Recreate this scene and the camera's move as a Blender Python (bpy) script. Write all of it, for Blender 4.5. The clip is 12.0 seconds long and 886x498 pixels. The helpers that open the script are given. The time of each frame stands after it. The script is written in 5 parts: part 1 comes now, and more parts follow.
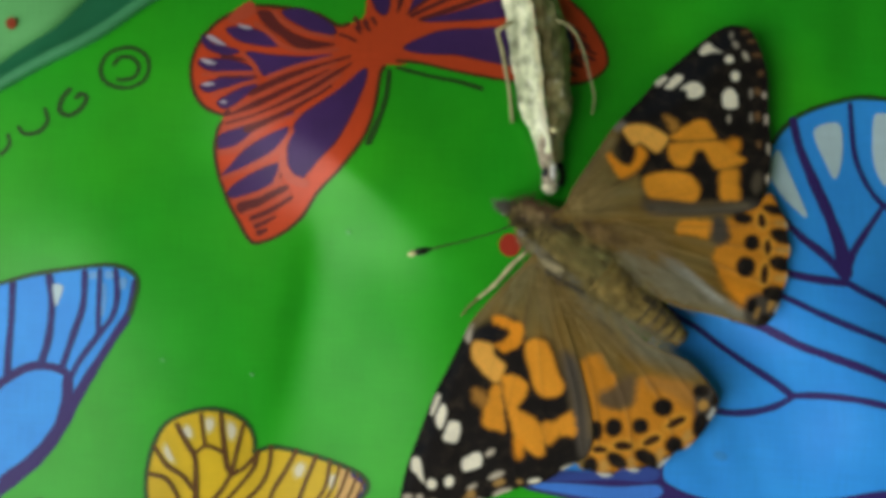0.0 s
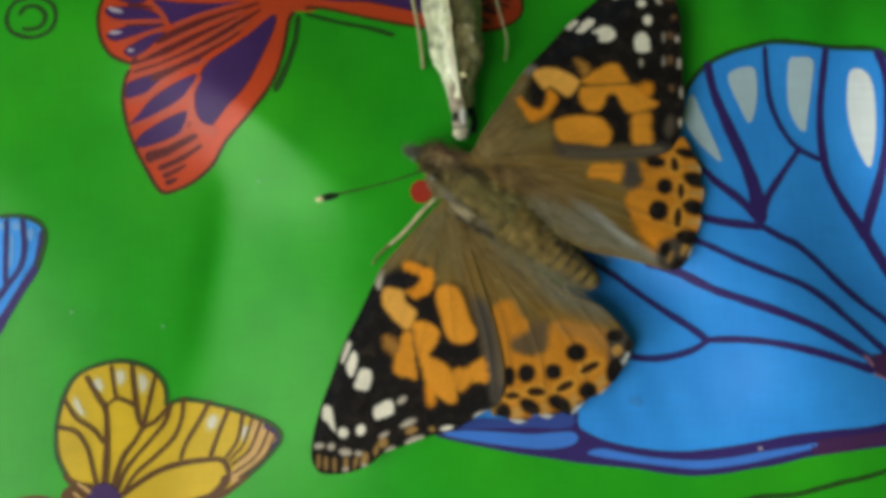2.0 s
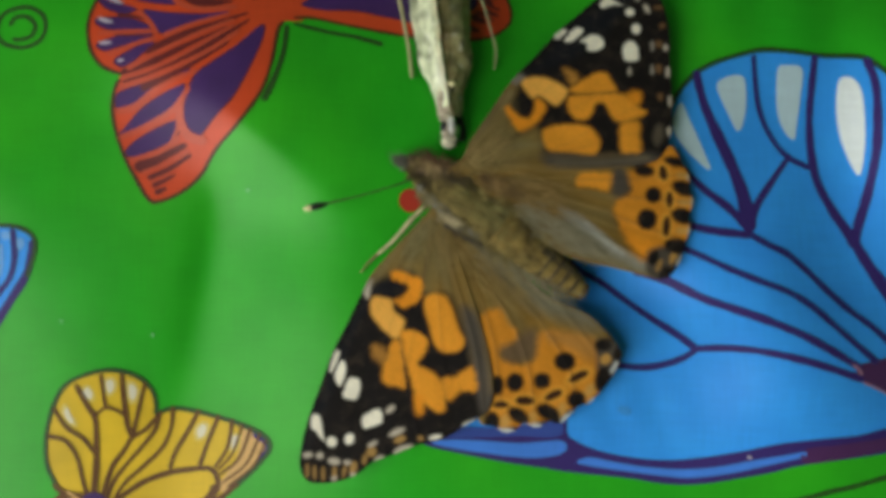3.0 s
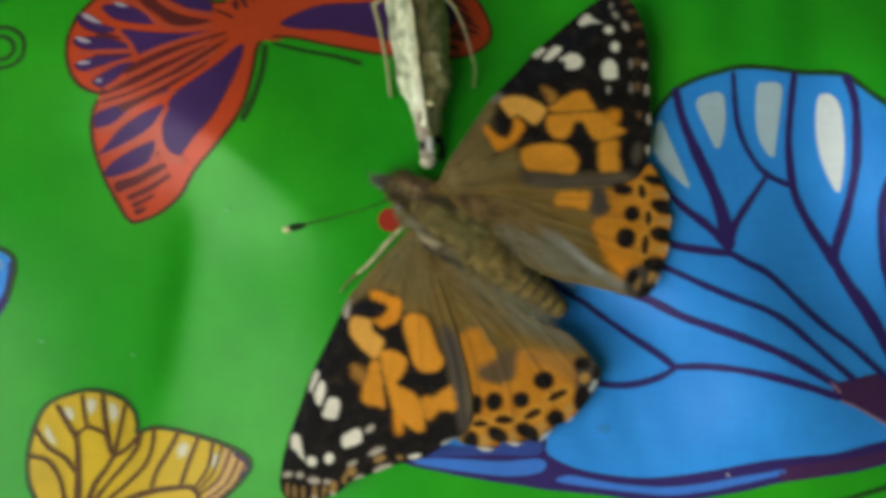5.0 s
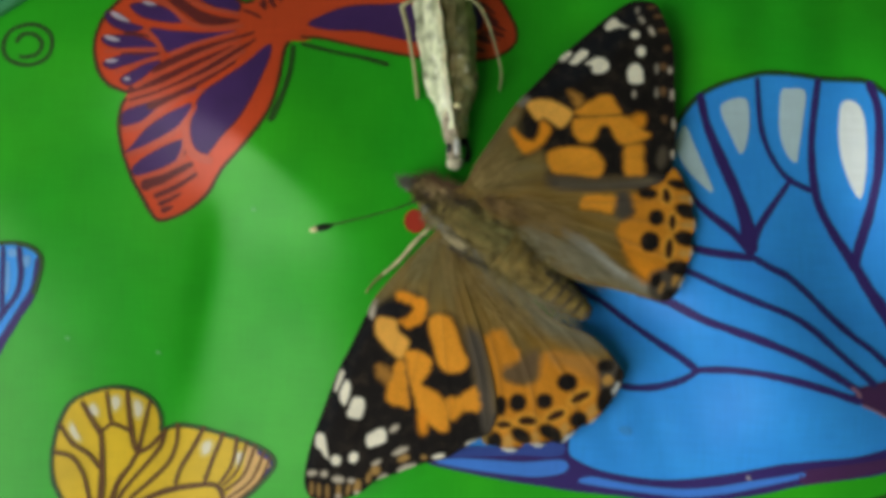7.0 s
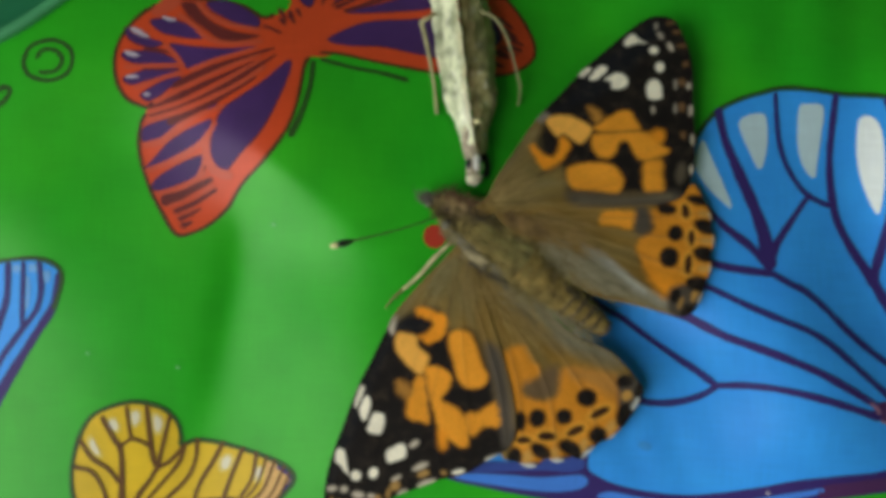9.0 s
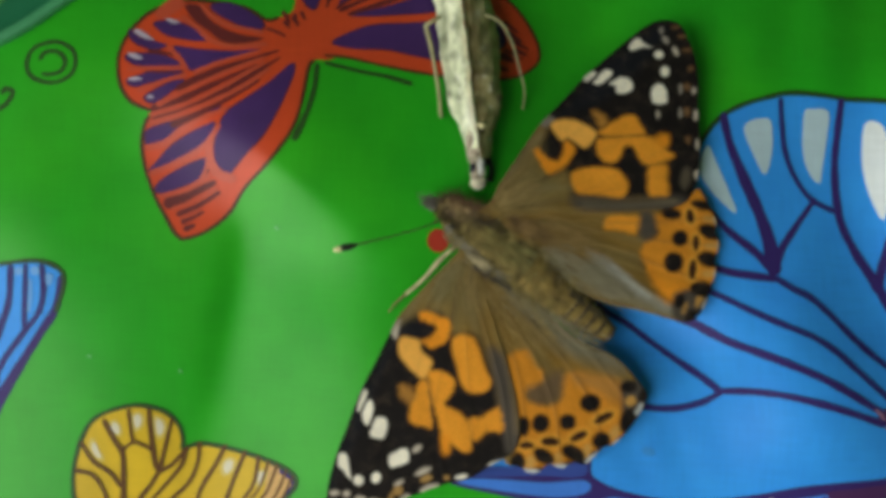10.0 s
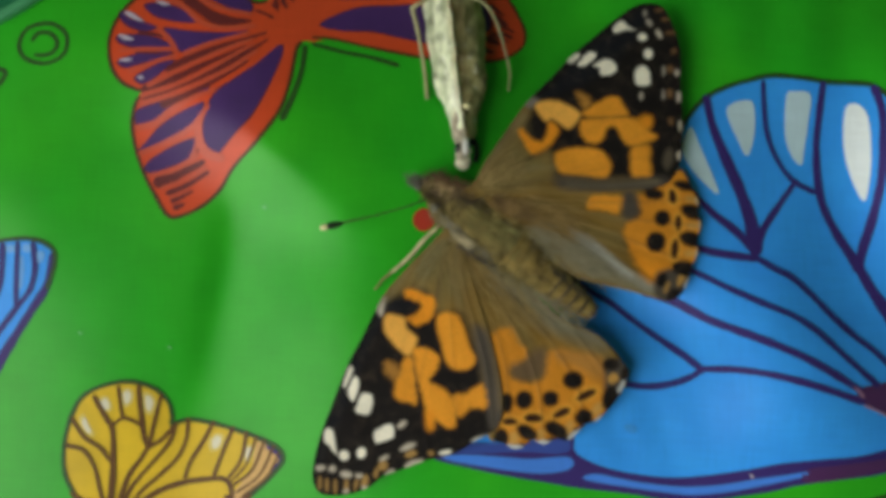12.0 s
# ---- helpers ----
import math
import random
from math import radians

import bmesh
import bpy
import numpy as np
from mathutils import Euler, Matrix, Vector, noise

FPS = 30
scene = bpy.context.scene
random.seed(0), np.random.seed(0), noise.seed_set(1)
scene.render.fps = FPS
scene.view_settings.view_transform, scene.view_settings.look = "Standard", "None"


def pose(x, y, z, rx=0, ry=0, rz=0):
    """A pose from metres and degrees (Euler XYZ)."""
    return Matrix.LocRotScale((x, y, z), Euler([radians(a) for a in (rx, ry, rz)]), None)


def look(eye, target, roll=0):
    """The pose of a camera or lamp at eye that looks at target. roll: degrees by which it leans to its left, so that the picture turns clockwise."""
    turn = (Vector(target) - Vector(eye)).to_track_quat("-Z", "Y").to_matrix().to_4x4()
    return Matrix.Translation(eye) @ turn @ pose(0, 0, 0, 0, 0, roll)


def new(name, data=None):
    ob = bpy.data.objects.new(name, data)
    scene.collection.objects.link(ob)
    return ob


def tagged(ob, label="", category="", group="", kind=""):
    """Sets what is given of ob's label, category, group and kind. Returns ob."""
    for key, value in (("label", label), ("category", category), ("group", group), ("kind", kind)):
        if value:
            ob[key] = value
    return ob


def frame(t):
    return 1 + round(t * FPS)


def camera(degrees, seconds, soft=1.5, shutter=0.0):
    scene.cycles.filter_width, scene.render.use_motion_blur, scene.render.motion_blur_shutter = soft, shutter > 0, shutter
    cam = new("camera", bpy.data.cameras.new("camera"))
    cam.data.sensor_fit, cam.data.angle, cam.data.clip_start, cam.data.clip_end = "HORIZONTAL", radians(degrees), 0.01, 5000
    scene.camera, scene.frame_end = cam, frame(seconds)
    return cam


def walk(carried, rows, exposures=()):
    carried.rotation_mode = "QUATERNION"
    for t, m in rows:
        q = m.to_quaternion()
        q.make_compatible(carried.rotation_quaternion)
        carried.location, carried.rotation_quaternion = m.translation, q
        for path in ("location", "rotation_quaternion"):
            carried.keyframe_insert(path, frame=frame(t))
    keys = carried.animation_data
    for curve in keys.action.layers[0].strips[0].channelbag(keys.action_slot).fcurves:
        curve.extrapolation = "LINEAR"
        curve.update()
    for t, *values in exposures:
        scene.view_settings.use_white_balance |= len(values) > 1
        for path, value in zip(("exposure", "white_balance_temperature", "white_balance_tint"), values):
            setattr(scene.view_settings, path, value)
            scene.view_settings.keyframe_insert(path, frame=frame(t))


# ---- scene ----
# The path of a hand-held camera close above the fabric: seconds, metres, degrees.
PATH = [
    (0, -0.00962, 0.00057, 0.09286, 0.545, 0.150, 0.663),
    (0.1, -0.00933, -0.00030, 0.09272, 0.547, 0.087, 0.592),
    (0.2, -0.00939, -0.00252, 0.09259, 0.548, 0.025, 0.522),
    (0.3, -0.00958, -0.00202, 0.09245, 0.550, -0.038, 0.451),
    (0.5, -0.00902, -0.00212, 0.09219, 0.553, -0.163, 0.310),
    (0.7, -0.00794, -0.00247, 0.09223, 0.516, 0.018, 0.208),
    (0.8, -0.00762, -0.00234, 0.09225, 0.498, 0.109, 0.156),
    (1, -0.00717, -0.00356, 0.09230, 0.462, 0.290, 0.054),
    (1.2, -0.00620, -0.00387, 0.09222, 0.588, 0.184, -0.000),
    (1.3, -0.00607, -0.00421, 0.09218, 0.651, 0.130, -0.027),
    (1.4, -0.00540, -0.00544, 0.09214, 0.714, 0.077, -0.054),
    (1.5, -0.00550, -0.00519, 0.09210, 0.777, 0.024, -0.081),
    (1.6, -0.00389, -0.00611, 0.09207, 0.770, -0.032, -0.058),
    (1.7, -0.00160, -0.00784, 0.09204, 0.763, -0.088, -0.036),
    (1.8, -0.00224, -0.00573, 0.09201, 0.756, -0.143, -0.013),
    (1.9, -0.00205, -0.00552, 0.09198, 0.749, -0.199, 0.009),
    (2, -0.00172, -0.00479, 0.09196, 0.742, -0.255, 0.032),
    (2.2, -0.00151, -0.00506, 0.09201, 0.701, -0.194, -0.027),
    (2.3, -0.00135, -0.00396, 0.09204, 0.680, -0.164, -0.056),
    (2.5, -0.00080, -0.00378, 0.09209, 0.639, -0.104, -0.115),
    (2.7, -0.00043, -0.00455, 0.09205, 1.029, 0.061, -0.013),
    (4.3, 0.00107, -0.00173, 0.09209, 0.294, -0.119, -0.246),
    (4.4, 0.00245, -0.00245, 0.09211, 0.410, -0.108, -0.216),
    (4.5, 0.00283, -0.00235, 0.09212, 0.526, -0.096, -0.186),
    (4.6, 0.00329, -0.00224, 0.09214, 0.497, -0.068, -0.196),
    (4.7, 0.00398, -0.00324, 0.09216, 0.469, -0.040, -0.206),
    (4.8, 0.00388, -0.00294, 0.09218, 0.441, -0.012, -0.217),
    (4.9, 0.00269, -0.00200, 0.09220, 0.413, 0.016, -0.227),
    (5, 0.00185, -0.00153, 0.09222, 0.385, 0.044, -0.237),
    (5.1, 0.00036, -0.00101, 0.09226, 0.308, 0.035, -0.190),
    (5.2, -0.00010, -0.00089, 0.09229, 0.231, 0.026, -0.142),
    (5.3, 0.00017, -0.00158, 0.09232, 0.155, 0.018, -0.095),
    (5.5, -0.00000, -0.00000, 0.09238, 0.001, 0.001, -0.000),
    (5.7, -0.00006, -0.00072, 0.09243, 0.060, -0.077, 0.113),
    (5.8, -0.00030, -0.00053, 0.09245, 0.090, -0.116, 0.169),
    (6, -0.00119, 0.00065, 0.09251, 0.149, -0.193, 0.282),
    (6.2, -0.00099, 0.00070, 0.09254, 0.100, -0.221, 0.329),
    (6.3, -0.00125, 0.00066, 0.09256, 0.076, -0.235, 0.352),
    (6.5, -0.00081, -0.00053, 0.09260, 0.028, -0.262, 0.399),
    (6.7, -0.00094, -0.00093, 0.09265, 0.047, -0.278, 0.398),
    (8.3, -0.00195, -0.00042, 0.09303, 0.216, -0.417, 0.389),
    (8.5, -0.00224, 0.00011, 0.09303, 0.216, -0.417, 0.389),
    (8.7, -0.00247, 0.00094, 0.09298, 0.197, -0.384, 0.400),
    (8.8, -0.00209, 0.00065, 0.09295, 0.187, -0.367, 0.406),
    (9, -0.00310, 0.00043, 0.09290, 0.169, -0.335, 0.416),
    (9.2, -0.00357, 0.00093, 0.09286, 0.140, -0.396, 0.427),
    (9.3, -0.00348, 0.00097, 0.09284, 0.126, -0.427, 0.432),
    (9.5, -0.00395, 0.00159, 0.09280, 0.097, -0.489, 0.442),
    (9.7, -0.00347, 0.00077, 0.09272, 0.128, -0.424, 0.524),
    (9.8, -0.00360, 0.00191, 0.09268, 0.144, -0.392, 0.565),
    (10, -0.00344, 0.00081, 0.09260, 0.175, -0.327, 0.647),
    (10.2, -0.00376, 0.00137, 0.09270, 0.246, -0.253, 0.666),
    (10.3, -0.00348, 0.00139, 0.09275, 0.281, -0.216, 0.675),
    (10.5, -0.00308, 0.00084, 0.09284, 0.352, -0.142, 0.694),
    (10.7, -0.00202, 0.00135, 0.09315, 0.232, -0.158, 0.799),
    (10.8, -0.00264, 0.00150, 0.09331, 0.172, -0.167, 0.852),
    (10.9, -0.00372, 0.00211, 0.09346, 0.112, -0.175, 0.905),
    (11, -0.00392, 0.00269, 0.09362, 0.052, -0.184, 0.958),
    (11.1, -0.00392, 0.00320, 0.09383, 0.010, -0.230, 0.909),
    (11.2, -0.00506, 0.00401, 0.09404, -0.031, -0.277, 0.860),
    (11.3, -0.00468, 0.00387, 0.09426, -0.072, -0.323, 0.810),
    (11.4, -0.00331, 0.00281, 0.09447, -0.114, -0.370, 0.761),
    (11.5, -0.00037, 0.00041, 0.09468, -0.155, -0.417, 0.712),
    (11.6, 0.00048, -0.00110, 0.09452, -0.085, -0.352, 0.732),
    (11.7, -0.00063, -0.00131, 0.09436, -0.015, -0.287, 0.751),
    (11.8, -0.00164, -0.00106, 0.09420, 0.054, -0.221, 0.770),
    (12, -0.00161, -0.00124, 0.09388, 0.194, -0.091, 0.809),
]
cam = camera(50, 12.0, soft=4.85, shutter=0.75)
walk(cam, [(t, pose(*p)) for t, *p in PATH])

# ---- light: daylight through the one open side of a small fabric enclosure ----
world = bpy.data.worlds.new("world")
scene.world = world
world.use_nodes = True
sky = world.node_tree.nodes.new("ShaderNodeTexSky")
sky.sky_type, sky.sun_disc = "NISHITA", False
sky.sun_elevation, sky.sun_rotation = radians(40), radians(-90)
world.node_tree.links.new(sky.outputs[0], world.node_tree.nodes["Background"].inputs[0])
world.node_tree.nodes["Background"].inputs[1].default_value = 0.1
scene.view_settings.exposure = 0.0

WINDOW_POWER = 1.46
window_light = bpy.data.lights.new("window_light", "AREA")
window_light.shape, window_light.size, window_light.size_y = "RECTANGLE", 0.30, 0.40
window_light.energy, window_light.color = WINDOW_POWER, (0.98, 0.97, 0.89)
lamp = new("window_light", window_light)
lamp.matrix_world = look((-0.236, -0.145, 0.22), (0.0, -0.03, 0.09))

# ---- drawing units ----
U = 1 / 18200          # metres in one drawing unit; x to the right, y down, as the print is laid out
MM = 0.001


EYE_HEIGHT = 0.0924    # what stands higher is laid out smaller, as seen from this height


def xy(p, z=0.0):
    """Metres from drawing units, for a point z metres above the layout."""
    k = U * (1 - z / EYE_HEIGHT)
    return (p[0] - 784) * k, (441 - p[1]) * k


def bump(x, y, cx, cy, rx, ry, turn=0.0, back=1.0):
    """A swell; back below 1 draws out its far side."""
    c, s = math.cos(radians(turn)), math.sin(radians(turn))
    u, v = ((x - cx) * c + (y - cy) * s) / rx, ((y - cy) * c - (x - cx) * s) / ry
    v = np.where(v < 0, v * back, v)
    return np.exp(-u * u - v * v)


def lie(x, y):
    """Height of the fabric in metres over drawing units: soft creases and swells."""
    x, y = np.asarray(x, float), np.asarray(y, float)
    crease = 384 - 13.2 * np.log1p(np.exp((y - 470) / 60))
    d = x - crease
    h = -0.90 * np.exp(-(d / 145) ** 2) / (1 + np.exp(-(y - 400 + 0.3 * d) / 50))
    h = h - 0.50 * np.exp(-(d / np.where(d < 0, 38, 58)) ** 2) / (1 + np.exp(-(y - 385) / 28)) / (1 + np.exp((y - 690) / 55))
    h = h + 0.9 * bump(x, y, -20, 420, 150, 170) + 1.45 * bump(x, y, 655, 650, 165, 265)
    h = h + 2.4 * bump(x, y, 428, 260, 205, 84, 36, 0.40)
    h = h + 4.3 * bump(x, y, 1430, 700, 190, 178, -12) + 2.6 * bump(x, y, 1780, 240, 240, 220) - 1.2 * bump(x, y, 1490, 430, 85, 210, 4) - 1.6 * bump(x, y, 1425, 290, 155, 165) + 0.8 * bump(x, y, 1010, 815, 380, 92)
    h = h + 0.12 * np.sin(x / 170 + y / 310) * np.sin(y / 210 - x / 500)
    h = h - 1.7 * bump(x, y, 1090, 560, 135, 70, 20) - 3.7 * bump(x, y, 1005, 110, 205, 185)
    # faint drapes beyond the blue print, and small wrinkles across it
    h = h + 0.13 * np.sin((x - 1200) / 27 + 0.9 * np.sin(x / 74)) / (1 + np.exp((y - 165) / 35)) / (1 + np.exp((1160 - x) / 40))
    h = h + 0.05 * np.sin((x * 0.93 - y * 0.36) / 13) * bump(x, y, 1110, 770, 120, 75) + 0.05 * np.sin((x + 0.2 * y) / 19) * bump(x, y, 1330, 560, 150, 120)
    # the cloth sinks away towards the far side
    s = np.log1p(np.exp((230 - y + 0.16 * (x - 784)) / 60)) * 60
    h = h - 3.0 * (s / 260) ** 1.6
    return np.maximum(h, -6.5) * MM


# ---- materials ----
def material(name, rough=0.5, metal=0.0):
    m = bpy.data.materials.new(name)
    m.use_nodes = True
    p = m.node_tree.nodes["Principled BSDF"]
    p.inputs["Roughness"].default_value, p.inputs["Metallic"].default_value = rough, metal
    return m, m.node_tree.nodes, m.node_tree.links, p


def noise_node(n, links, scale, detail=4.0, stretch=None):
    coord, tex = n.new("ShaderNodeTexCoord"), n.new("ShaderNodeTexNoise")
    tex.inputs["Scale"].default_value, tex.inputs["Detail"].default_value = scale, detail
    if stretch:
        mapping = n.new("ShaderNodeMapping")
        mapping.inputs["Scale"].default_value = stretch
        links.new(coord.outputs["Object"], mapping.inputs["Vector"])
        links.new(mapping.outputs[0], tex.inputs["Vector"])
    else:
        links.new(coord.outputs["Object"], tex.inputs["Vector"])
    return tex


def varied(n, links, p, colour, tex, amount):
    """Base colour that drifts lighter and darker round colour by the noise."""
    ramp = n.new("ShaderNodeValToRGB")
    ramp.color_ramp.elements[0].position, ramp.color_ramp.elements[1].position = 0.3, 0.7
    ramp.color_ramp.elements[0].color = (*[c * (1 - amount) for c in colour], 1)
    ramp.color_ramp.elements[1].color = (*[min(1, c * (1 + amount)) for c in colour], 1)
    links.new(tex.outputs["Fac"], ramp.inputs["Fac"])
    links.new(ramp.outputs["Color"], p.inputs["Base Color"])
    return ramp


def add_bump(n, links, p, height, strength, distance):
    b = n.new("ShaderNodeBump")
    b.inputs["Strength"].default_value, b.inputs["Distance"].default_value = strength, distance
    links.new(height, b.inputs["Height"])
    links.new(b.outputs[0], p.inputs["Normal"])


def fabric(name, colour, rough=0.36, amount=0.13, weave=0.05, drift=0.0):
    """Coated woven nylon: uneven threads both ways, a faint drift of colour, soft gloss."""
    m, n, links, p = material(name, rough)
    ramp = varied(n, links, p, colour, noise_node(n, links, 160, 5), amount * 0.7)
    p.inputs["Specular IOR Level"].default_value = 0.28
    # single threads, a little lighter or darker along their length
    warp = noise_node(n, links, 1.0, 3, (4200, 260, 1))
    weft = noise_node(n, links, 1.0, 3, (260, 4200, 1))
    both = n.new("ShaderNodeMath")
    both.operation = "ADD"
    links.new(warp.outputs["Fac"], both.inputs[0])
    links.new(weft.outputs["Fac"], both.inputs[1])
    span = n.new("ShaderNodeMapRange")
    span.inputs["From Min"].default_value, span.inputs["From Max"].default_value = 0.7, 1.3
    span.inputs["To Min"].default_value, span.inputs["To Max"].default_value = 0.94, 1.06
    links.new(both.outputs[0], span.inputs["Value"])
    tint = n.new("ShaderNodeVectorMath")
    tint.operation = "SCALE"
    links.new(ramp.outputs["Color"], tint.inputs[0])
    links.new(span.outputs[0], tint.inputs["Scale"])
    shade = tint.outputs[0]
    if drift:           # the dye turns more yellow here and there
        broad = n.new("ShaderNodeMapRange")
        broad.inputs["From Min"].default_value, broad.inputs["From Max"].default_value = 0.40, 0.72
        links.new(noise_node(n, links, 42, 3).outputs["Fac"], broad.inputs["Value"])
        turn = n.new("ShaderNodeMix")
        turn.data_type, turn.blend_type = "RGBA", "MULTIPLY"
        turn.inputs["B"].default_value = (1 + drift, 1.0, 1 - 0.3 * drift, 1)
        links.new(broad.outputs[0], turn.inputs["Factor"])
        links.new(shade, turn.inputs["A"])
        shade = turn.outputs["Result"]
    links.new(shade, p.inputs["Base Color"])
    add_bump(n, links, p, both.outputs[0], weave, 0.00003)
    return m


GREEN = fabric("green_fabric", (0.0205, 0.415, 0.0150), 0.34, 0.13, drift=0.7)
PALE_GREEN = fabric("pale_green_fabric", (0.16, 0.54, 0.18), 0.5)
TEAL = fabric("teal_hem", (0.075, 0.34, 0.15), 0.40)
# the hem's teal again, darkened for the shade under the panel
SHADED_TEAL = fabric("shaded_teal_hem", (0.018, 0.17, 0.075), 0.45)
PALE_BLUE = fabric("pale_blue_ink", (0.16, 0.42, 0.85), 0.36)
SKY_BLUE = fabric("blue_ink", (0.037, 0.335, 1.0), 0.46)
PURPLE = fabric("purple_ink", (0.040, 0.021, 0.155), 0.55)
YELLOW = fabric("yellow_ink", (0.75, 0.495, 0.013), 0.42, 0.2)
LIGHT_YELLOW = fabric("light_yellow_ink", (0.74, 0.57, 0.12), 0.42)
PALE_YELLOW = fabric("pale_yellow_ink", (0.80, 0.74, 0.56), 0.36, 0.15)
BROWN = fabric("brown_ink", (0.125, 0.050, 0.007), 0.45)
TAN = fabric("tan_ink", (0.70, 0.42, 0.14), 0.45)
RED = fabric("red_ink", (0.64, 0.072, 0.020), 0.36)
PINK = fabric("pink_ink", (0.56, 0.085, 0.040), 0.36)
PLUM = fabric("plum_ink", (0.080, 0.026, 0.105), 0.40)
# blue print darkened by the hind wing's shadow, as a colour of its own
SHADOWED_BLUE = fabric("shadowed_blue", (0.045, 0.085, 0.36), 0.40)
BORDER_BLUE = fabric("border_blue_ink", (0.065, 0.235, 0.78), 0.36)
PEARL = fabric("pearl_ink", (0.52, 0.46, 0.55), 0.36)
STAIN = fabric("faint_olive_stain", (0.045, 0.285, 0.76), 0.46, 0.25)
ROSE = fabric("rose_ink", (0.40, 0.20, 0.30), 0.36)
UMBER = fabric("umber_ink", (0.070, 0.032, 0.012), 0.45)
MAROON = fabric("maroon_ink", (0.135, 0.022, 0.022), 0.45)
VIOLET = fabric("violet_ink", (0.060, 0.022, 0.125), 0.52, 0.25)
OLIVE = fabric("dark_green_ink", (0.026, 0.080, 0.015), 0.45)
INDIGO = fabric("indigo_ink", (0.030, 0.024, 0.165), 0.55)
WHITE_INK = fabric("white_ink", (0.52, 0.69, 0.78), 0.36)
# the same white where more light falls, painted brighter
LIT_WHITE_INK = fabric("lit_white_ink", (0.86, 0.95, 1.0), 0.34)
BRICK_DOT = fabric("brick_dot_ink", (0.30, 0.045, 0.015), 0.4)
DOT_RED = fabric("red_dot_ink", (0.46, 0.045, 0.025), 0.4)


def plain(name, colour, rough, scale=20, amount=0.06):
    m, n, links, p = material(name, rough)
    tex = noise_node(n, links, scale, 6)
    varied(n, links, p, colour, tex, amount)
    add_bump(n, links, p, tex.outputs["Fac"], 0.1, 0.002)
    return m


WALL = plain("wall_fabric", (0.15, 0.20, 0.14), 0.8, 60)
FLOOR = plain("floor_board", (0.35, 0.24, 0.15), 0.5, 9, 0.2)


def scales(name, rough=0.7, sheen=0.08, relief=0.5):
    """Wing membrane: the colour of its pattern, broken by fine scales and hair-like grain."""
    m, n, links, p = material(name, rough)
    col = n.new("ShaderNodeVertexColor")
    col.layer_name = "pattern"
    fine = noise_node(n, links, 5200, 3)
    ramp = n.new("ShaderNodeMapRange")
    ramp.inputs["From Min"].default_value, ramp.inputs["From Max"].default_value = 0.3, 0.7
    ramp.inputs["To Min"].default_value, ramp.inputs["To Max"].default_value = 0.88, 1.11
    links.new(fine.outputs["Fac"], ramp.inputs["Value"])
    mul = n.new("ShaderNodeVectorMath")
    mul.operation = "SCALE"
    links.new(col.outputs["Color"], mul.inputs[0])
    links.new(ramp.outputs[0], mul.inputs["Scale"])
    links.new(mul.outputs[0], p.inputs["Base Color"])
    p.inputs["Sheen Weight"].default_value, p.inputs["Sheen Roughness"].default_value = sheen, 0.4
    p.inputs["Specular IOR Level"].default_value = 0.10
    add_bump(n, links, p, fine.outputs["Fac"], relief, 0.00006)
    return m


SCALES = scales("wing_scales")


def furry(name, colour, rough=0.75, amount=0.45, scale=1500):
    m, n, links, p = material(name, rough)
    tex = noise_node(n, links, scale, 5)
    varied(n, links, p, colour, tex, amount)
    p.inputs["Sheen Weight"].default_value = 0.12
    p.inputs["Specular IOR Level"].default_value = 0.15
    add_bump(n, links, p, tex.outputs["Fac"], 0.8, 0.0002)
    return m


OLIVE_FUR = furry("olive_brown_fur", (0.185, 0.140, 0.042), 0.75, 0.5, 420)
ABDOMEN_FUR = furry("ochre_brown_fur", (0.190, 0.130, 0.036), 0.75, 0.6, 700)
GREY_FUR = furry("grey_fur", (0.20, 0.19, 0.15))
RUST_FUR = furry("rusty_fur", (0.085, 0.058, 0.028))
DARK_BAND = furry("dark_band", (0.085, 0.062, 0.028), 0.75, 0.6, 800)


HORN = furry("pale_horn", (0.62, 0.52, 0.30), 0.45, 0.25, 900)
TAN_HORN = furry("tan_horn", (0.24, 0.17, 0.075), 0.5, 0.3, 900)
DARK_HORN = furry("dark_horn", (0.055, 0.042, 0.024), 0.4, 0.3, 900)
BLACK_HORN = furry("black_horn", (0.012, 0.011, 0.010), 0.35, 0.3, 900)
CREAM = furry("cream_tip", (0.75, 0.68, 0.36), 0.5, 0.1, 900)
EYE = furry("dark_eye", (0.03, 0.028, 0.035), 0.15, 0.2, 2500)
GREY_EYE = furry("grey_eye", (0.13, 0.12, 0.085), 0.2, 0.5, 1800)


# ---- mesh helpers ----
import itertools
from mathutils.geometry import delaunay_2d_cdt


def curve(points, closed=False, step=6.0):
    """A smooth line through the given drawing points (Catmull-Rom)."""
    p = [np.array(q, float) for q in points]
    n, out = len(p), []
    for i in range(n if closed else n - 1):
        a = p[(i - 1) % n] if closed or i else 2 * p[0] - p[1]
        b, c = p[i], p[(i + 1) % n]
        d = p[(i + 2) % n] if closed or i + 2 < n else 2 * c - b
        k = max(2, int(np.linalg.norm(c - b) / step))
        for j in range(k):
            t = j / k
            out.append(0.5 * (2 * b + (c - a) * t + (2 * a - 5 * b + 4 * c - d) * t * t + (3 * b - a - 3 * c + d) * t ** 3))
    if not closed:
        out.append(p[-1])
    return np.array(out)


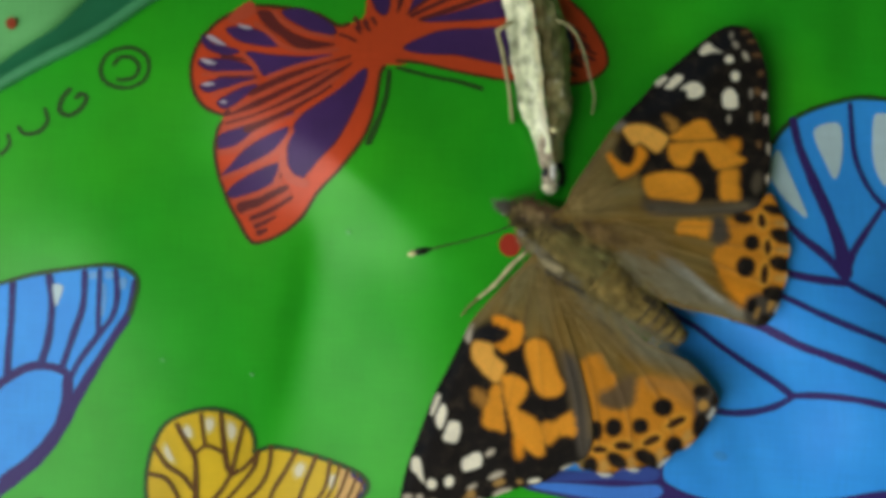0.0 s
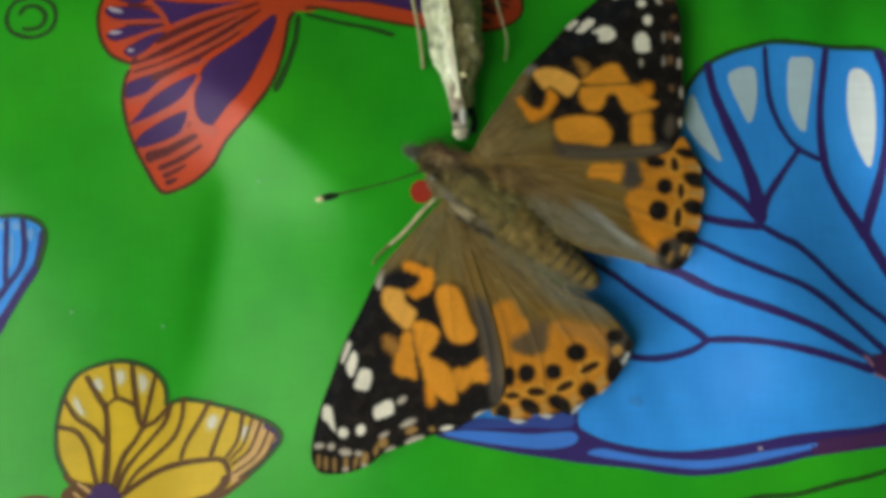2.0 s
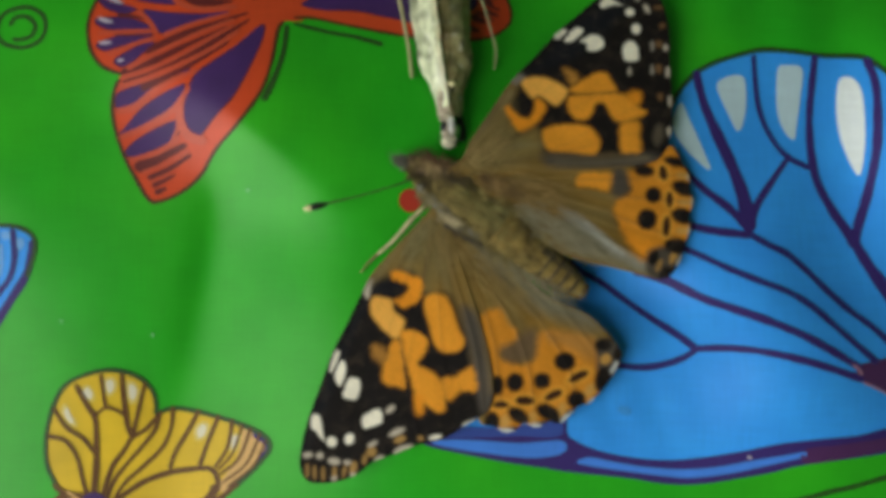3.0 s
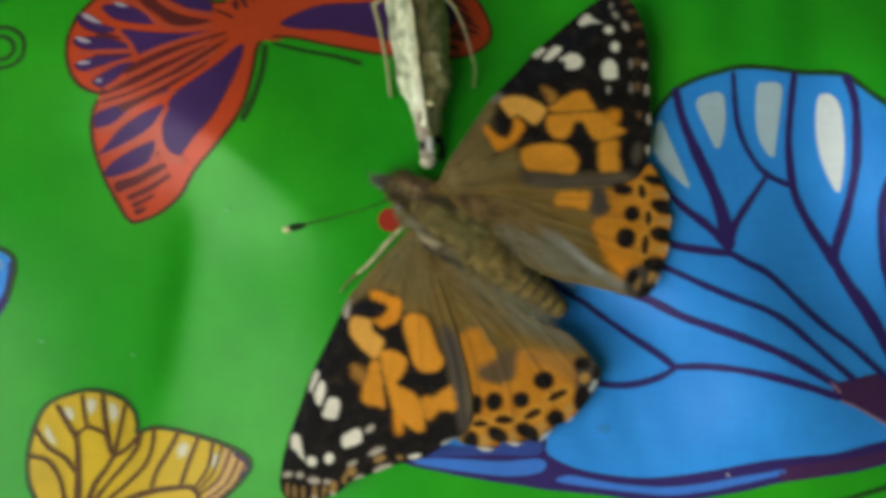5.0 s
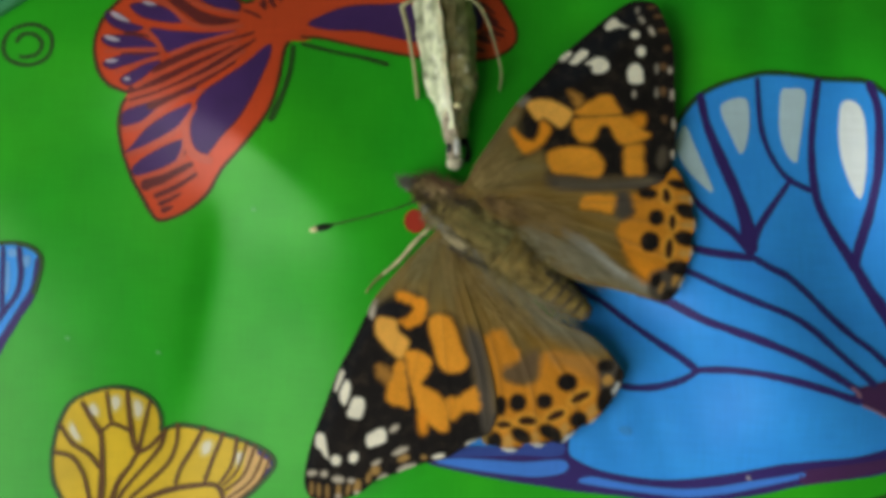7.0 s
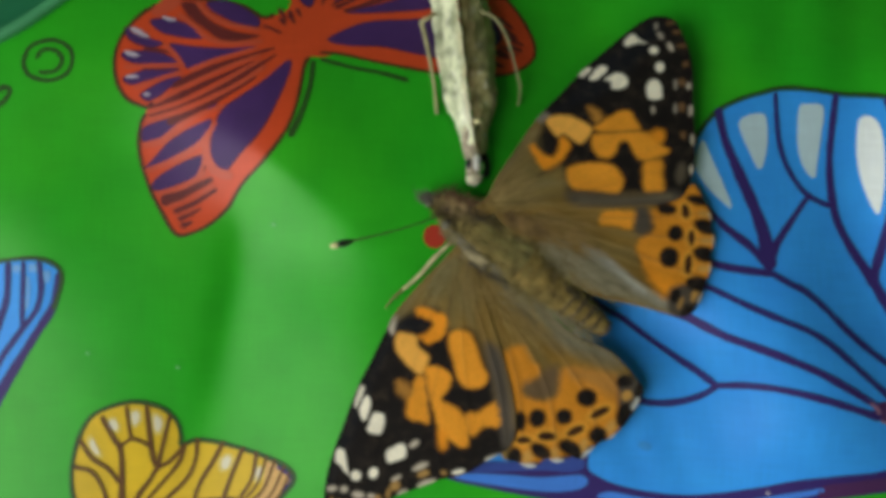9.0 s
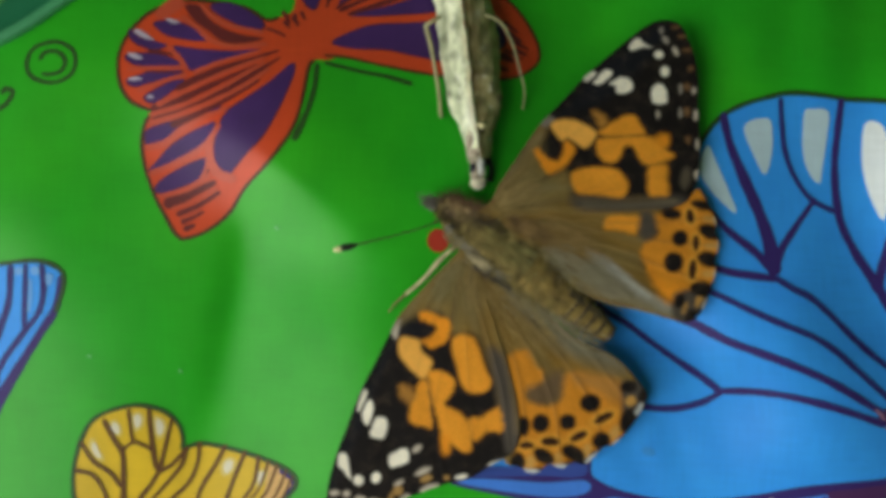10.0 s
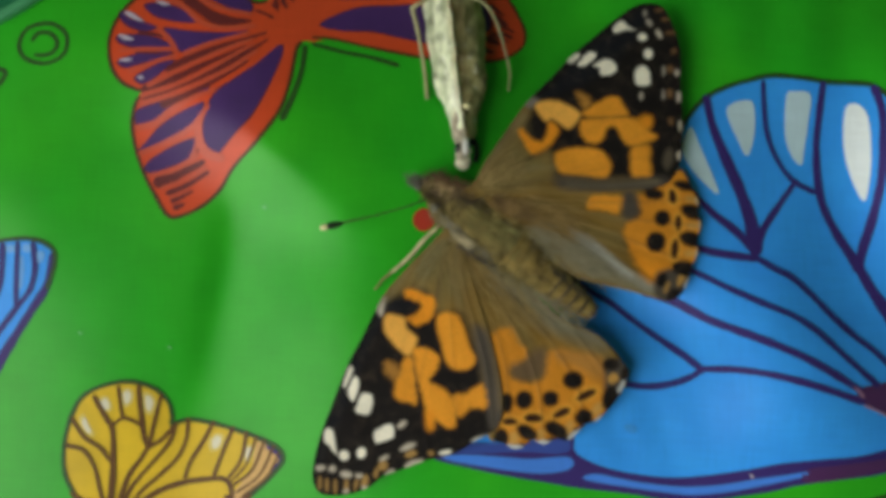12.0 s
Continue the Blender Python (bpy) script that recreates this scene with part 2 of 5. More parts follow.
def signed(px, py, poly):
    """Distance to a closed outline, positive inside, for arrays of points."""
    best, inside = np.full(px.shape, 1e9), np.zeros(px.shape, bool)
    for (ax, ay), (bx, by) in zip(poly, np.roll(poly, -1, 0)):
        ex, ey = bx - ax, by - ay
        t = np.clip(((px - ax) * ex + (py - ay) * ey) / (ex * ex + ey * ey + 1e-9), 0, 1)
        best = np.minimum(best, (px - ax - t * ex) ** 2 + (py - ay - t * ey) ** 2)
        if ay != by:
            inside ^= ((ay > py) != (by > py)) & (px < (bx - ax) * (py - ay) / (by - ay) + ax)
    return np.where(inside, 1, -1) * np.sqrt(best)


def sheet_mesh(name, outline, spacing):
    """Triangles that fill an outline in drawing units: points (n, 2) and faces."""
    lo, hi = outline.min(0), outline.max(0)
    gx, gy = np.meshgrid(np.arange(lo[0], hi[0], spacing), np.arange(lo[1], hi[1], spacing))
    gx = gx + (np.arange(gx.shape[0]) % 2)[:, None] * spacing * 0.5
    gx, gy = gx.ravel(), gy.ravel()
    keep = signed(gx, gy, outline) > spacing * 0.45
    pts = np.vstack([outline, np.stack([gx[keep], gy[keep]], -1)])
    n = len(outline)
    edges = [(i, (i + 1) % n) for i in range(n)]
    v, _, f, *_ = delaunay_2d_cdt([Vector(q) for q in pts], edges, [], 1, 1e-4)
    v = np.array([(q.x, q.y) for q in v])
    f = [t for t in f]
    return v, f


def mesh_of(name, verts, faces, mat, smooth=True):
    me = bpy.data.meshes.new(name)
    me.from_pydata([tuple(map(float, q)) for q in verts], [], [tuple(q) for q in faces])
    me.materials.append(mat)
    if smooth:
        me.polygons.foreach_set("use_smooth", [True] * len(me.polygons))
    me.update()
    return me


def upward(v, f):
    """Faces turned so that they look up."""
    out = []
    for t in f:
        a, b, c = (v[i] for i in t[:3])
        cross = (b[0] - a[0]) * (c[1] - a[1]) - (b[1] - a[1]) * (c[0] - a[0])
        out.append(t if cross > 0 else t[::-1])
    return out


def child(name, me, parent, label=""):
    ob = new(name, me)
    ob.parent = parent
    return tagged(ob, label) if label else ob


LAYER = 0.000022
strokes = itertools.count()      # each stroke lies a little above the one before


def ink(name, points, mat, parent, layer=1, closed=True, label="", spacing=14, step=5):
    """A flat printed area that follows the fabric."""
    outline = curve(points, True, step)
    v, f = sheet_mesh(name, outline, spacing)
    z = lie(v[:, 0], v[:, 1]) + LAYER * layer
    w = [(*xy(p, h), h) for p, h in zip(v, z)]
    return child(name, mesh_of(name, w, upward(w, f), mat), parent, label)


def line(name, points, width, mat, parent, layer=2, closed=False, label="", step=2.5, reach=0):
    """A printed stroke; width is one number or (start, end)."""
    layer += 0.07 * (next(strokes) % 12)
    if reach:           # begin a little before the first point
        p, q = np.array(points[0], float), np.array(points[1], float)
        points = [tuple(p + (p - q) / np.linalg.norm(p - q) * reach), *points]
    c = curve(points, closed, step)
    n = len(c)
    t = np.roll(c, -1, 0) - np.roll(c, 1, 0) if closed else np.gradient(c, axis=0)
    t /= np.linalg.norm(t, axis=1)[:, None] + 1e-9
    w0, w1 = width if isinstance(width, tuple) else (width, width)
    w = np.linspace(w0, w1, n)
    run = np.concatenate([[0], np.cumsum(np.linalg.norm(np.diff(c, axis=0), axis=1))])
    w = w * (1 + 0.07 * np.sin(run * 0.045 + points[0][0]) + 0.04 * np.sin(run * 0.13 + points[0][1]))
    if not closed:      # rounded ends
        e = np.clip(np.minimum(run, run[-1] - run) / (0.55 * w), 0, 1)
        w = w * np.maximum(np.sqrt(1 - (1 - e) ** 2), 0.25)
    verts = []
    for k in (-0.5, -0.17, 0.17, 0.5):
        q = c + np.stack([-t[:, 1], t[:, 0]], -1) * (w * k)[:, None]
        z = lie(q[:, 0], q[:, 1]) + LAYER * layer
        verts += [(*xy(p, h), h) for p, h in zip(q, z)]
    faces = []
    for r in range(3):
        for i in range(n if closed else n - 1):
            j = (i + 1) % n
            faces.append((r * n + i, r * n + j, (r + 1) * n + j, (r + 1) * n + i))
    return child(name, mesh_of(name, verts, upward(verts, faces), mat), parent, label)


def oval(cx, cy, rx, ry, turn=0, n=12):
    c, s = math.cos(radians(turn)), math.sin(radians(turn))
    return [(cx + rx * math.cos(a) * c - ry * math.sin(a) * s, cy + rx * math.cos(a) * s + ry * math.sin(a) * c)
            for a in (2 * math.pi * i / n for i in range(n))]


def box(bm, lo, hi):
    m = Matrix.Translation([(a + b) / 2 for a, b in zip(lo, hi)]) @ Matrix.Diagonal([*(b - a for a, b in zip(lo, hi)), 1])
    bmesh.ops.create_cube(bm, size=1, matrix=m)


def block(name, boxes, mat, parent=None):
    bm = bmesh.new()
    for lo, hi in boxes:
        box(bm, lo, hi)
    me = bpy.data.meshes.new(name)
    bm.to_mesh(me)
    bm.free()
    me.materials.append(mat)
    ob = new(name, me)
    if parent:
        ob.parent = parent
    return ob


# ---- the enclosure that closes the place ----
def build_enclosure():
    """Plain fabric walls and top, with an opening to the daylight on one side."""
    x0, x1, y0, y1, z0, z1, w = -0.25, 0.30, -0.32, 0.25, -0.0078, 0.50, 0.006
    tagged(block("floor", [((x0 - w, y0 - w, z0 - 0.02), (x1 + w, y1 + w, z0))], FLOOR), "plain board under the printed fabric", "floor", kind="structure")
    tagged(block("ceiling", [((x0 - w, y0 - w, z1), (x1 + w, y1 + w, z1 + w))], WALL), "plain pale fabric top of the enclosure", "ceiling", kind="structure")
    wy0, wy1, wz0, wz1 = -0.31, 0.03, 0.02, 0.46
    tagged(block("wall_west", [((x0 - w, y0, z0), (x0, wy0, z1)), ((x0 - w, wy1, z0), (x0, y1, z1)),
                               ((x0 - w, wy0, z0), (x0, wy1, wz0)), ((x0 - w, wy0, wz1), (x0, wy1, z1))], WALL),
           "plain pale fabric wall with an opening", "wall", kind="structure")
    tagged(block("wall_east", [((x1, y0, z0), (x1 + w, y1, z1))], WALL), "plain pale fabric wall", "wall", kind="structure")
    tagged(block("wall_north", [((x0 - w, y1, z0), (x1 + w, y1 + w, z1))], WALL), "plain pale fabric wall", "wall", kind="structure")
    tagged(block("wall_south", [((x0 - w, y0 - w, z0), (x1 + w, y0, z1))], WALL), "plain pale fabric wall", "wall", kind="structure")


build_enclosure()


# ---- the printed fabric ----
def build_fabric():
    def ticks(lo, hi, far_lo, far_hi, fine, coarse):
        return np.concatenate([np.arange(far_lo, lo, coarse), np.arange(lo, hi, fine), np.arange(hi, far_hi + 1, coarse)])
    xs, ys = ticks(-330, 1800, -3740, 6220, 6.5, 70), ticks(-200, 1100, -4090, 6240, 6.5, 70)
    gx, gy = np.meshgrid(xs, ys)
    z = lie(gx, gy)
    k = U * (1 - z / EYE_HEIGHT)
    verts = np.stack([(gx - 784) * k, (441 - gy) * k, z], -1).reshape(-1, 3)
    nx, ny = len(xs), len(ys)
    faces = [(j * nx + i, (j + 1) * nx + i, (j + 1) * nx + i + 1, j * nx + i + 1) for j in range(ny - 1) for i in range(nx - 1)]
    me = mesh_of("printed_fabric", verts, faces, GREEN)
    ob = new("printed_fabric", me)
    solid = ob.modifiers.new("thickness", "SOLIDIFY")
    solid.thickness, solid.offset = 0.00025, -1
    return tagged(ob, "bright green coated nylon fabric with printed cartoon butterflies and soft creases", "fabric", kind="structure")


FABRIC = build_fabric()


def blue_butterfly():
    b = ink("printed_butterfly", [(745, 826), (830, 775), (900, 700), (960, 600), (1000, 520), (1080, 420), (1150, 320), (1180, 245),
            (1195, 215), (1225, 180), (1260, 160), (1300, 147), (1345, 139), (1400, 142), (1450, 149), (1510, 150), (1536, 158),
            (1573, 184), (1621, 219), (1690, 290), (1730, 420), (1720, 600), (1680, 720), ] + [(1715, 814), (1618, 832), (1550, 848), (1450, 863), (1351, 882), (1251, 898), (1201, 902), (1152, 897), (1102, 889), (1002, 879), (903, 864), (803, 846)],
            SKY_BLUE, FABRIC, 1, label="large printed sky-blue butterfly with purple veins")
    ink("wing_border", [(744, 831), (793, 821), (823, 809), (913, 811), (983, 801), (997, 792), (998, 816), (1012, 829), (1052, 846), (1112, 858), (1172, 863), (1231, 859), (1301, 849), (1371, 836), (1451, 827), (1510, 821), (1560, 808), (1618, 794), (1710, 774), (1720, 817), (1618, 836), (1550, 853), (1500, 861), (1450, 868), (1401, 875), (1351, 887), (1301, 895), (1251, 903), (1201, 906), (1151, 902), (1102, 894), (1002, 884), (952, 876), (903, 869), (853, 860), (803, 850), (758, 840)], PURPLE, b, 2, spacing=10)
    ink("border_cell", [(1014, 866), (1037, 858), (1082, 866), (1132, 874), (1201, 879), (1261, 875), (1321, 865), (1391, 854), (1415, 850), (1415, 858), (1351, 873), (1281, 887), (1211, 894), (1152, 889), (1092, 881), (1037, 873)], BORDER_BLUE, b, 3)
    ink("border_cell", [(759, 832), (793, 827), (853, 829), (913, 833), (958, 830), (988, 829), (998, 841), (984, 853), (943, 859), (893, 856), (833, 848), (783, 840)], BORDER_BLUE, b, 3)
    # shadow under the hind wing's fringe, painted as a darker blue area
    ink("border_shadow", [(788, 823), (818, 806), (883, 806), (953, 798), (987, 798), (990, 816), (968, 823), (913, 821), (843, 823)], SHADOWED_BLUE, b, 3)
    ink("border_end", [(1417, 846), (1471, 838), (1550, 826), (1650, 805), (1715, 794), (1718, 815), (1618, 834), (1500, 859), (1416, 870)], PLUM, b, 3)
    ink("printed_body", [(1508, 702), (1545, 690), (1600, 680), (1700, 690), (1700, 840), (1600, 768), (1520, 728)], PLUM, b, 4)
    def add_vein(pts, w):
        line("vein", pts, w, INDIGO if max(np.atleast_1d(w)) < 14 else PURPLE, b, 4, reach=4)

    add_vein([(1228, 178), (1240, 230), (1265, 290), (1290, 345), (1310, 400), (1322, 462)], (13, 27))
    add_vein([(1330, 150), (1332, 190), (1338, 240), (1355, 285), (1385, 325), (1428, 348)], 9)
    add_vein([(1438, 150), (1432, 200), (1427, 260), (1430, 320), (1440, 370), (1465, 420), (1495, 465), (1506, 490)], (11, 17))
    add_vein([(1390, 328), (1360, 372), (1333, 415), (1322, 450)], (9, 15))
    add_vein([(1530, 155), (1545, 200), (1548, 260), (1545, 320), (1530, 390), (1512, 450), (1506, 485)], (15, 18))
    add_vein([(1500, 470), (1528, 519), (1563, 569), (1593, 619), (1621, 670)], (18, 26))
    add_vein([(1613, 329), (1595, 380), (1593, 449), (1605, 519), (1640, 640)], 18)
    add_vein([(1160, 310), (1200, 345), (1240, 385), (1285, 420), (1318, 455)], (10, 15))
    add_vein([(1150, 430), (1210, 448), (1250, 458), (1300, 465), (1325, 468)], (11, 15))
    add_vein([(1322, 466), (1355, 485), (1385, 500), (1420, 530), (1460, 570), (1500, 605), (1540, 635), (1600, 690)], 11)
    add_vein([(1120, 450), (1180, 480), (1220, 497), (1280, 525), (1340, 550), (1390, 570), (1430, 595), (1470, 630), (1510, 665), (1545, 695)], 11)
    add_vein([(1120, 530), (1170, 545), (1200, 560), (1240, 580), (1290, 598), (1350, 620), (1410, 645), (1460, 672), (1515, 705)], (15, 13))
    add_vein([(1000, 510), (1030, 533), (1060, 550), (1100, 580), (1150, 615), (1195, 645), (1225, 668)], (9, 13))
    add_vein([(1030, 690), (1080, 695), (1120, 700), (1160, 697), (1200, 685), (1228, 668)], 12)
    add_vein([(1222, 668), (1280, 668), (1340, 675), (1400, 688), (1460, 705), (1520, 725)], (11, 14))
    line("outline", [(1172, 265), (1195, 215), (1225, 180), (1260, 160), (1300, 147), (1345, 137), (1400, 140), (1450, 147), (1510, 149),
         (1536, 156), (1573, 184), (1621, 219), (1690, 290)], 9, OLIVE, b, 3)
    for pts in ([(1200, 232), (1216, 262), (1252, 347), (1238, 343), (1205, 310), (1186, 272)], [(1265, 198), (1308, 183), (1316, 220), (1312, 260), (1302, 282), (1288, 260)],
                [(1372, 172), (1385, 165), (1415, 170), (1412, 220), (1405, 270), (1400, 297), (1382, 280), (1370, 240)],
                [(1480, 192), (1500, 186), (1518, 205), (1525, 250), (1525, 310), (1515, 360), (1495, 330), (1480, 285), (1475, 240)]):
        # the left ones lie in shade, which is put into their dimmer white
        ink("highlight", pts, LIT_WHITE_INK if pts[0][0] > 1450 else WHITE_INK, b, 3)
    ink("stain", oval(1099, 776, 13, 8, 20, 9), STAIN, b, 3)
    line("highlight", [(1500, 697), (1511, 706), (1517, 717)], 5, ROSE, b, 5)
    line("highlight", [(1518, 729), (1545, 740), (1575, 757), (1610, 778)], 4, ROSE, b, 5)
    ink("printed_dot", [(1614, 578), (1621, 562), (1634, 556), (1648, 562), (1653, 578), (1645, 596), (1629, 600), (1618, 594)], RED, b, 6, spacing=8)
    line("printed_antenna", [(1262, 956), (1318, 943), (1378, 939), (1428, 927), (1466, 917), (1503, 909), (1621, 874)], 9, OLIVE, b, 1)


def small_blue_butterfly():
    b = ink("printed_butterfly", [(-244, 504), (-184, 486), (-124, 469), (-63, 460), (-3, 451), (32, 455), (54, 470), (58, 495), (44, 541), (19, 581), (-10, 632), (-40, 682), (-59, 723), (-79, 758), (-118, 804), (-178, 854), (-257, 905), (-290, 786), (-283, 585)], SKY_BLUE, FABRIC, 1,
            label="printed sky-blue butterfly wing with purple veins and border")
    def add_vein(pts, w):
        line("vein", pts, w, INDIGO if max(np.atleast_1d(w)) < 14 else PURPLE, b, 2, reach=6)

    add_vein([(-162, 483), (-163, 543), (-167, 604), (-169, 654)], 12)
    add_vein([(-98, 470), (-92, 522), (-97, 583), (-111, 633)], 13)
    add_vein([(-35, 463), (-37, 522), (-52, 572), (-73, 638)], 12)
    add_vein([(-8, 461), (-9, 521), (-9, 572)], 9)
    add_vein([(20, 461), (24, 501), (16, 541), (-9, 576), (-41, 622), (-58, 657)], 11)
    add_vein([(-220, 714), (-191, 674), (-161, 649), (-121, 631), (-71, 638), (-55, 662)], 15)
    add_vein([(-60, 652), (-64, 703), (-79, 748), (-118, 794), (-178, 844)], (20, 24))
    add_vein([(54, 480), (47, 531), (19, 579), (-12, 630), (-42, 682), (-64, 728), (-94, 773), (-138, 819), (-218, 880)], (12, 26))
    line("outline", [(-244, 504), (-184, 485), (-124, 468), (-63, 458), (-3, 450), (32, 454), (56, 470), (59, 495), (46, 541)], 8, OLIVE, b, 3)
    line("vein", [(27, 541), (-1, 581), (-31, 622), (-48, 654)], 6, SKY_BLUE, b, 3)
    for pts in ([(-27, 463), (-15, 462), (-13, 473), (-26, 475)], [(1, 461), (14, 461), (16, 473), (2, 474)], [(28, 473), (40, 474), (38, 490), (30, 493)]):
        ink("highlight", pts, PALE_BLUE, b, 3)
    line("highlight", [(-0, 481), (1, 511), (-2, 541)], 5, PALE_BLUE, b, 3)
    ink("highlight", [(-91, 487), (-73, 489), (-79, 512), (-85, 525)], WHITE_INK, b, 3)


def yellow_butterfly():
    b = ink("printed_butterfly", [(117, 924), (102, 909), (85, 874), (81, 839), (85, 800), (97, 760), (116, 730), (151, 712), (196, 704), (241, 715), (267, 738), (275, 765), (275, 779), (301, 771), (331, 773), (380, 785), (430, 802), (465, 820), (475, 840), (460, 864), (430, 894), (400, 919), (371, 941), (331, 954), (281, 968), (202, 976), (142, 973)], YELLOW, FABRIC, 1, label="printed yellow butterfly with brown veins", spacing=10)
    ink("wing_tip", [(430, 806), (460, 822), (473, 840), (458, 864), (420, 897), (395, 917), (382, 907), (400, 884), (420, 850)], TAN, b, 2, spacing=10)
    line("outline", [(107, 918), (102, 909), (85, 874), (81, 839), (85, 800), (97, 760), (116, 730), (151, 712), (196, 704), (241, 715), (267, 738), (275, 765), (275, 779), (301, 771), (331, 773), (380, 785), (430, 802), (465, 820), (475, 840), (460, 864), (430, 894), (400, 919), (371, 941), (331, 956)], 8, OLIVE, b, 3)
    def add_vein(pts, w):
        line("vein", pts, tuple(0.90 * k for k in np.broadcast_to(w, 2)), BROWN, b, 4, reach=7)

    add_vein([(97, 775), (117, 804), (147, 824), (166, 849)], 8)
    add_vein([(90, 821), (117, 829), (137, 859), (147, 899), (157, 933)], 8)
    add_vein([(136, 735), (156, 770), (167, 787), (170, 819), (170, 869), (166, 924)], (9, 14))
    add_vein([(167, 784), (186, 770), (206, 775), (225, 786)], 7)
    add_vein([(178, 718), (184, 760), (188, 770)], 7)
    add_vein([(214, 715), (219, 760), (226, 805), (236, 822)], (9, 12))
    add_vein([(254, 732), (246, 765), (237, 805), (234, 824)], 8)
    add_vein([(279, 783), (256, 808), (233, 822), (219, 844), (198, 874), (180, 928)], (8, 11))
    add_vein([(281, 782), (273, 808), (251, 837), (223, 869), (202, 897), (187, 934)], 8)
    add_vein([(304, 773), (301, 805), (286, 839), (251, 874), (221, 901), (197, 938)], 8)
    add_vein([(348, 778), (331, 810), (309, 847), (299, 877)], 8)
    add_vein([(383, 788), (366, 830), (351, 872)], 8)
    add_vein([(408, 796), (400, 840), (378, 875)], 7)
    add_vein([(440, 810), (420, 859), (387, 887)], 6)
    add_vein([(456, 820), (433, 869), (392, 901)], 5)
    add_vein([(425, 804), (409, 850), (383, 880)], 5)
    add_vein([(466, 832), (446, 872), (400, 910)], 5)
    add_vein([(197, 938), (251, 901), (296, 884), (341, 877), (370, 877), (382, 891), (382, 914), (361, 935), (301, 954)], (12, 9))
    line("wing_tip_edge", [(445, 815), (468, 830), (472, 845), (455, 864)], 11, PURPLE, b, 3)
    line("wing_border", [(420, 903), (400, 919), (371, 939), (331, 952), (281, 966), (202, 973)], (8, 17), BROWN, b, 4)
    line("wing_border", [(94, 902), (108, 916), (128, 924), (150, 926)], (9, 14), BROWN, b, 4)
    line("vein", [(195, 965), (237, 970), (287, 966), (336, 951), (368, 926), (378, 904)], (9, 11), BROWN, b, 4)
    ink("printed_body", [(138, 939), (155, 920), (177, 920), (193, 937), (199, 967), (194, 1016), (168, 1046), (128, 1036), (106, 1002), (110, 979)], VIOLET, b, 6)
    ink("printed_head", [(90, 942), (103, 923), (126, 918), (146, 929), (154, 952), (128, 979), (100, 973)], BROWN, b, 2)
    for pts in ([(118, 916), (133, 927), (148, 939)], [(112, 933), (124, 945), (134, 957)], [(100, 963), (114, 963), (126, 965)]):
        line("body_stripe", pts, 6, TAN, b, 5)
    wing = ink("printed_wing", [(-90, 996), (-46, 975), (-16, 959), (9, 946), (48, 939), (83, 946), (103, 959), (128, 967), (138, 997), (98, 1056), (-1, 1066), (-90, 1046)], BROWN, b, 2)
    ink("wing_cell", [(-9, 973), (5, 959), (38, 951), (73, 955), (91, 967), (73, 975), (29, 981)], YELLOW, wing, 4, spacing=9)
    ink("wing_cell", [(-70, 1006), (-41, 983), (-1, 990), (49, 991), (96, 989), (88, 1036), (-1, 1051), (-70, 1036)], YELLOW, wing, 4, spacing=12)
    line("printed_antenna", [(199, 989), (247, 986), (287, 988), (328, 985)], 12, OLIVE, b, 1)
    for pts in ([(105, 771), (115, 759), (127, 781), (139, 801), (129, 806), (113, 791)], [(137, 741), (153, 727), (167, 741), (167, 759), (153, 759)],
                [(180, 719), (198, 713), (208, 725), (204, 743), (190, 753), (182, 737)], [(220, 721), (238, 723), (248, 741), (238, 765), (224, 759)],
                [(340, 805), (358, 791), (372, 799), (364, 823), (344, 830)], [(405, 815), (423, 813), (427, 823), (415, 850), (403, 846)]):
        mid = np.mean(pts, 0)
        ink("highlight", [tuple(mid + (np.array(p) - mid) * 0.9) for p in pts], LIGHT_YELLOW, b, 2, spacing=9)
        ink("highlight", [tuple(mid + (np.array(p) - mid) * (0.5, 0.6)) for p in pts], PALE_YELLOW, b, 3, spacing=9)


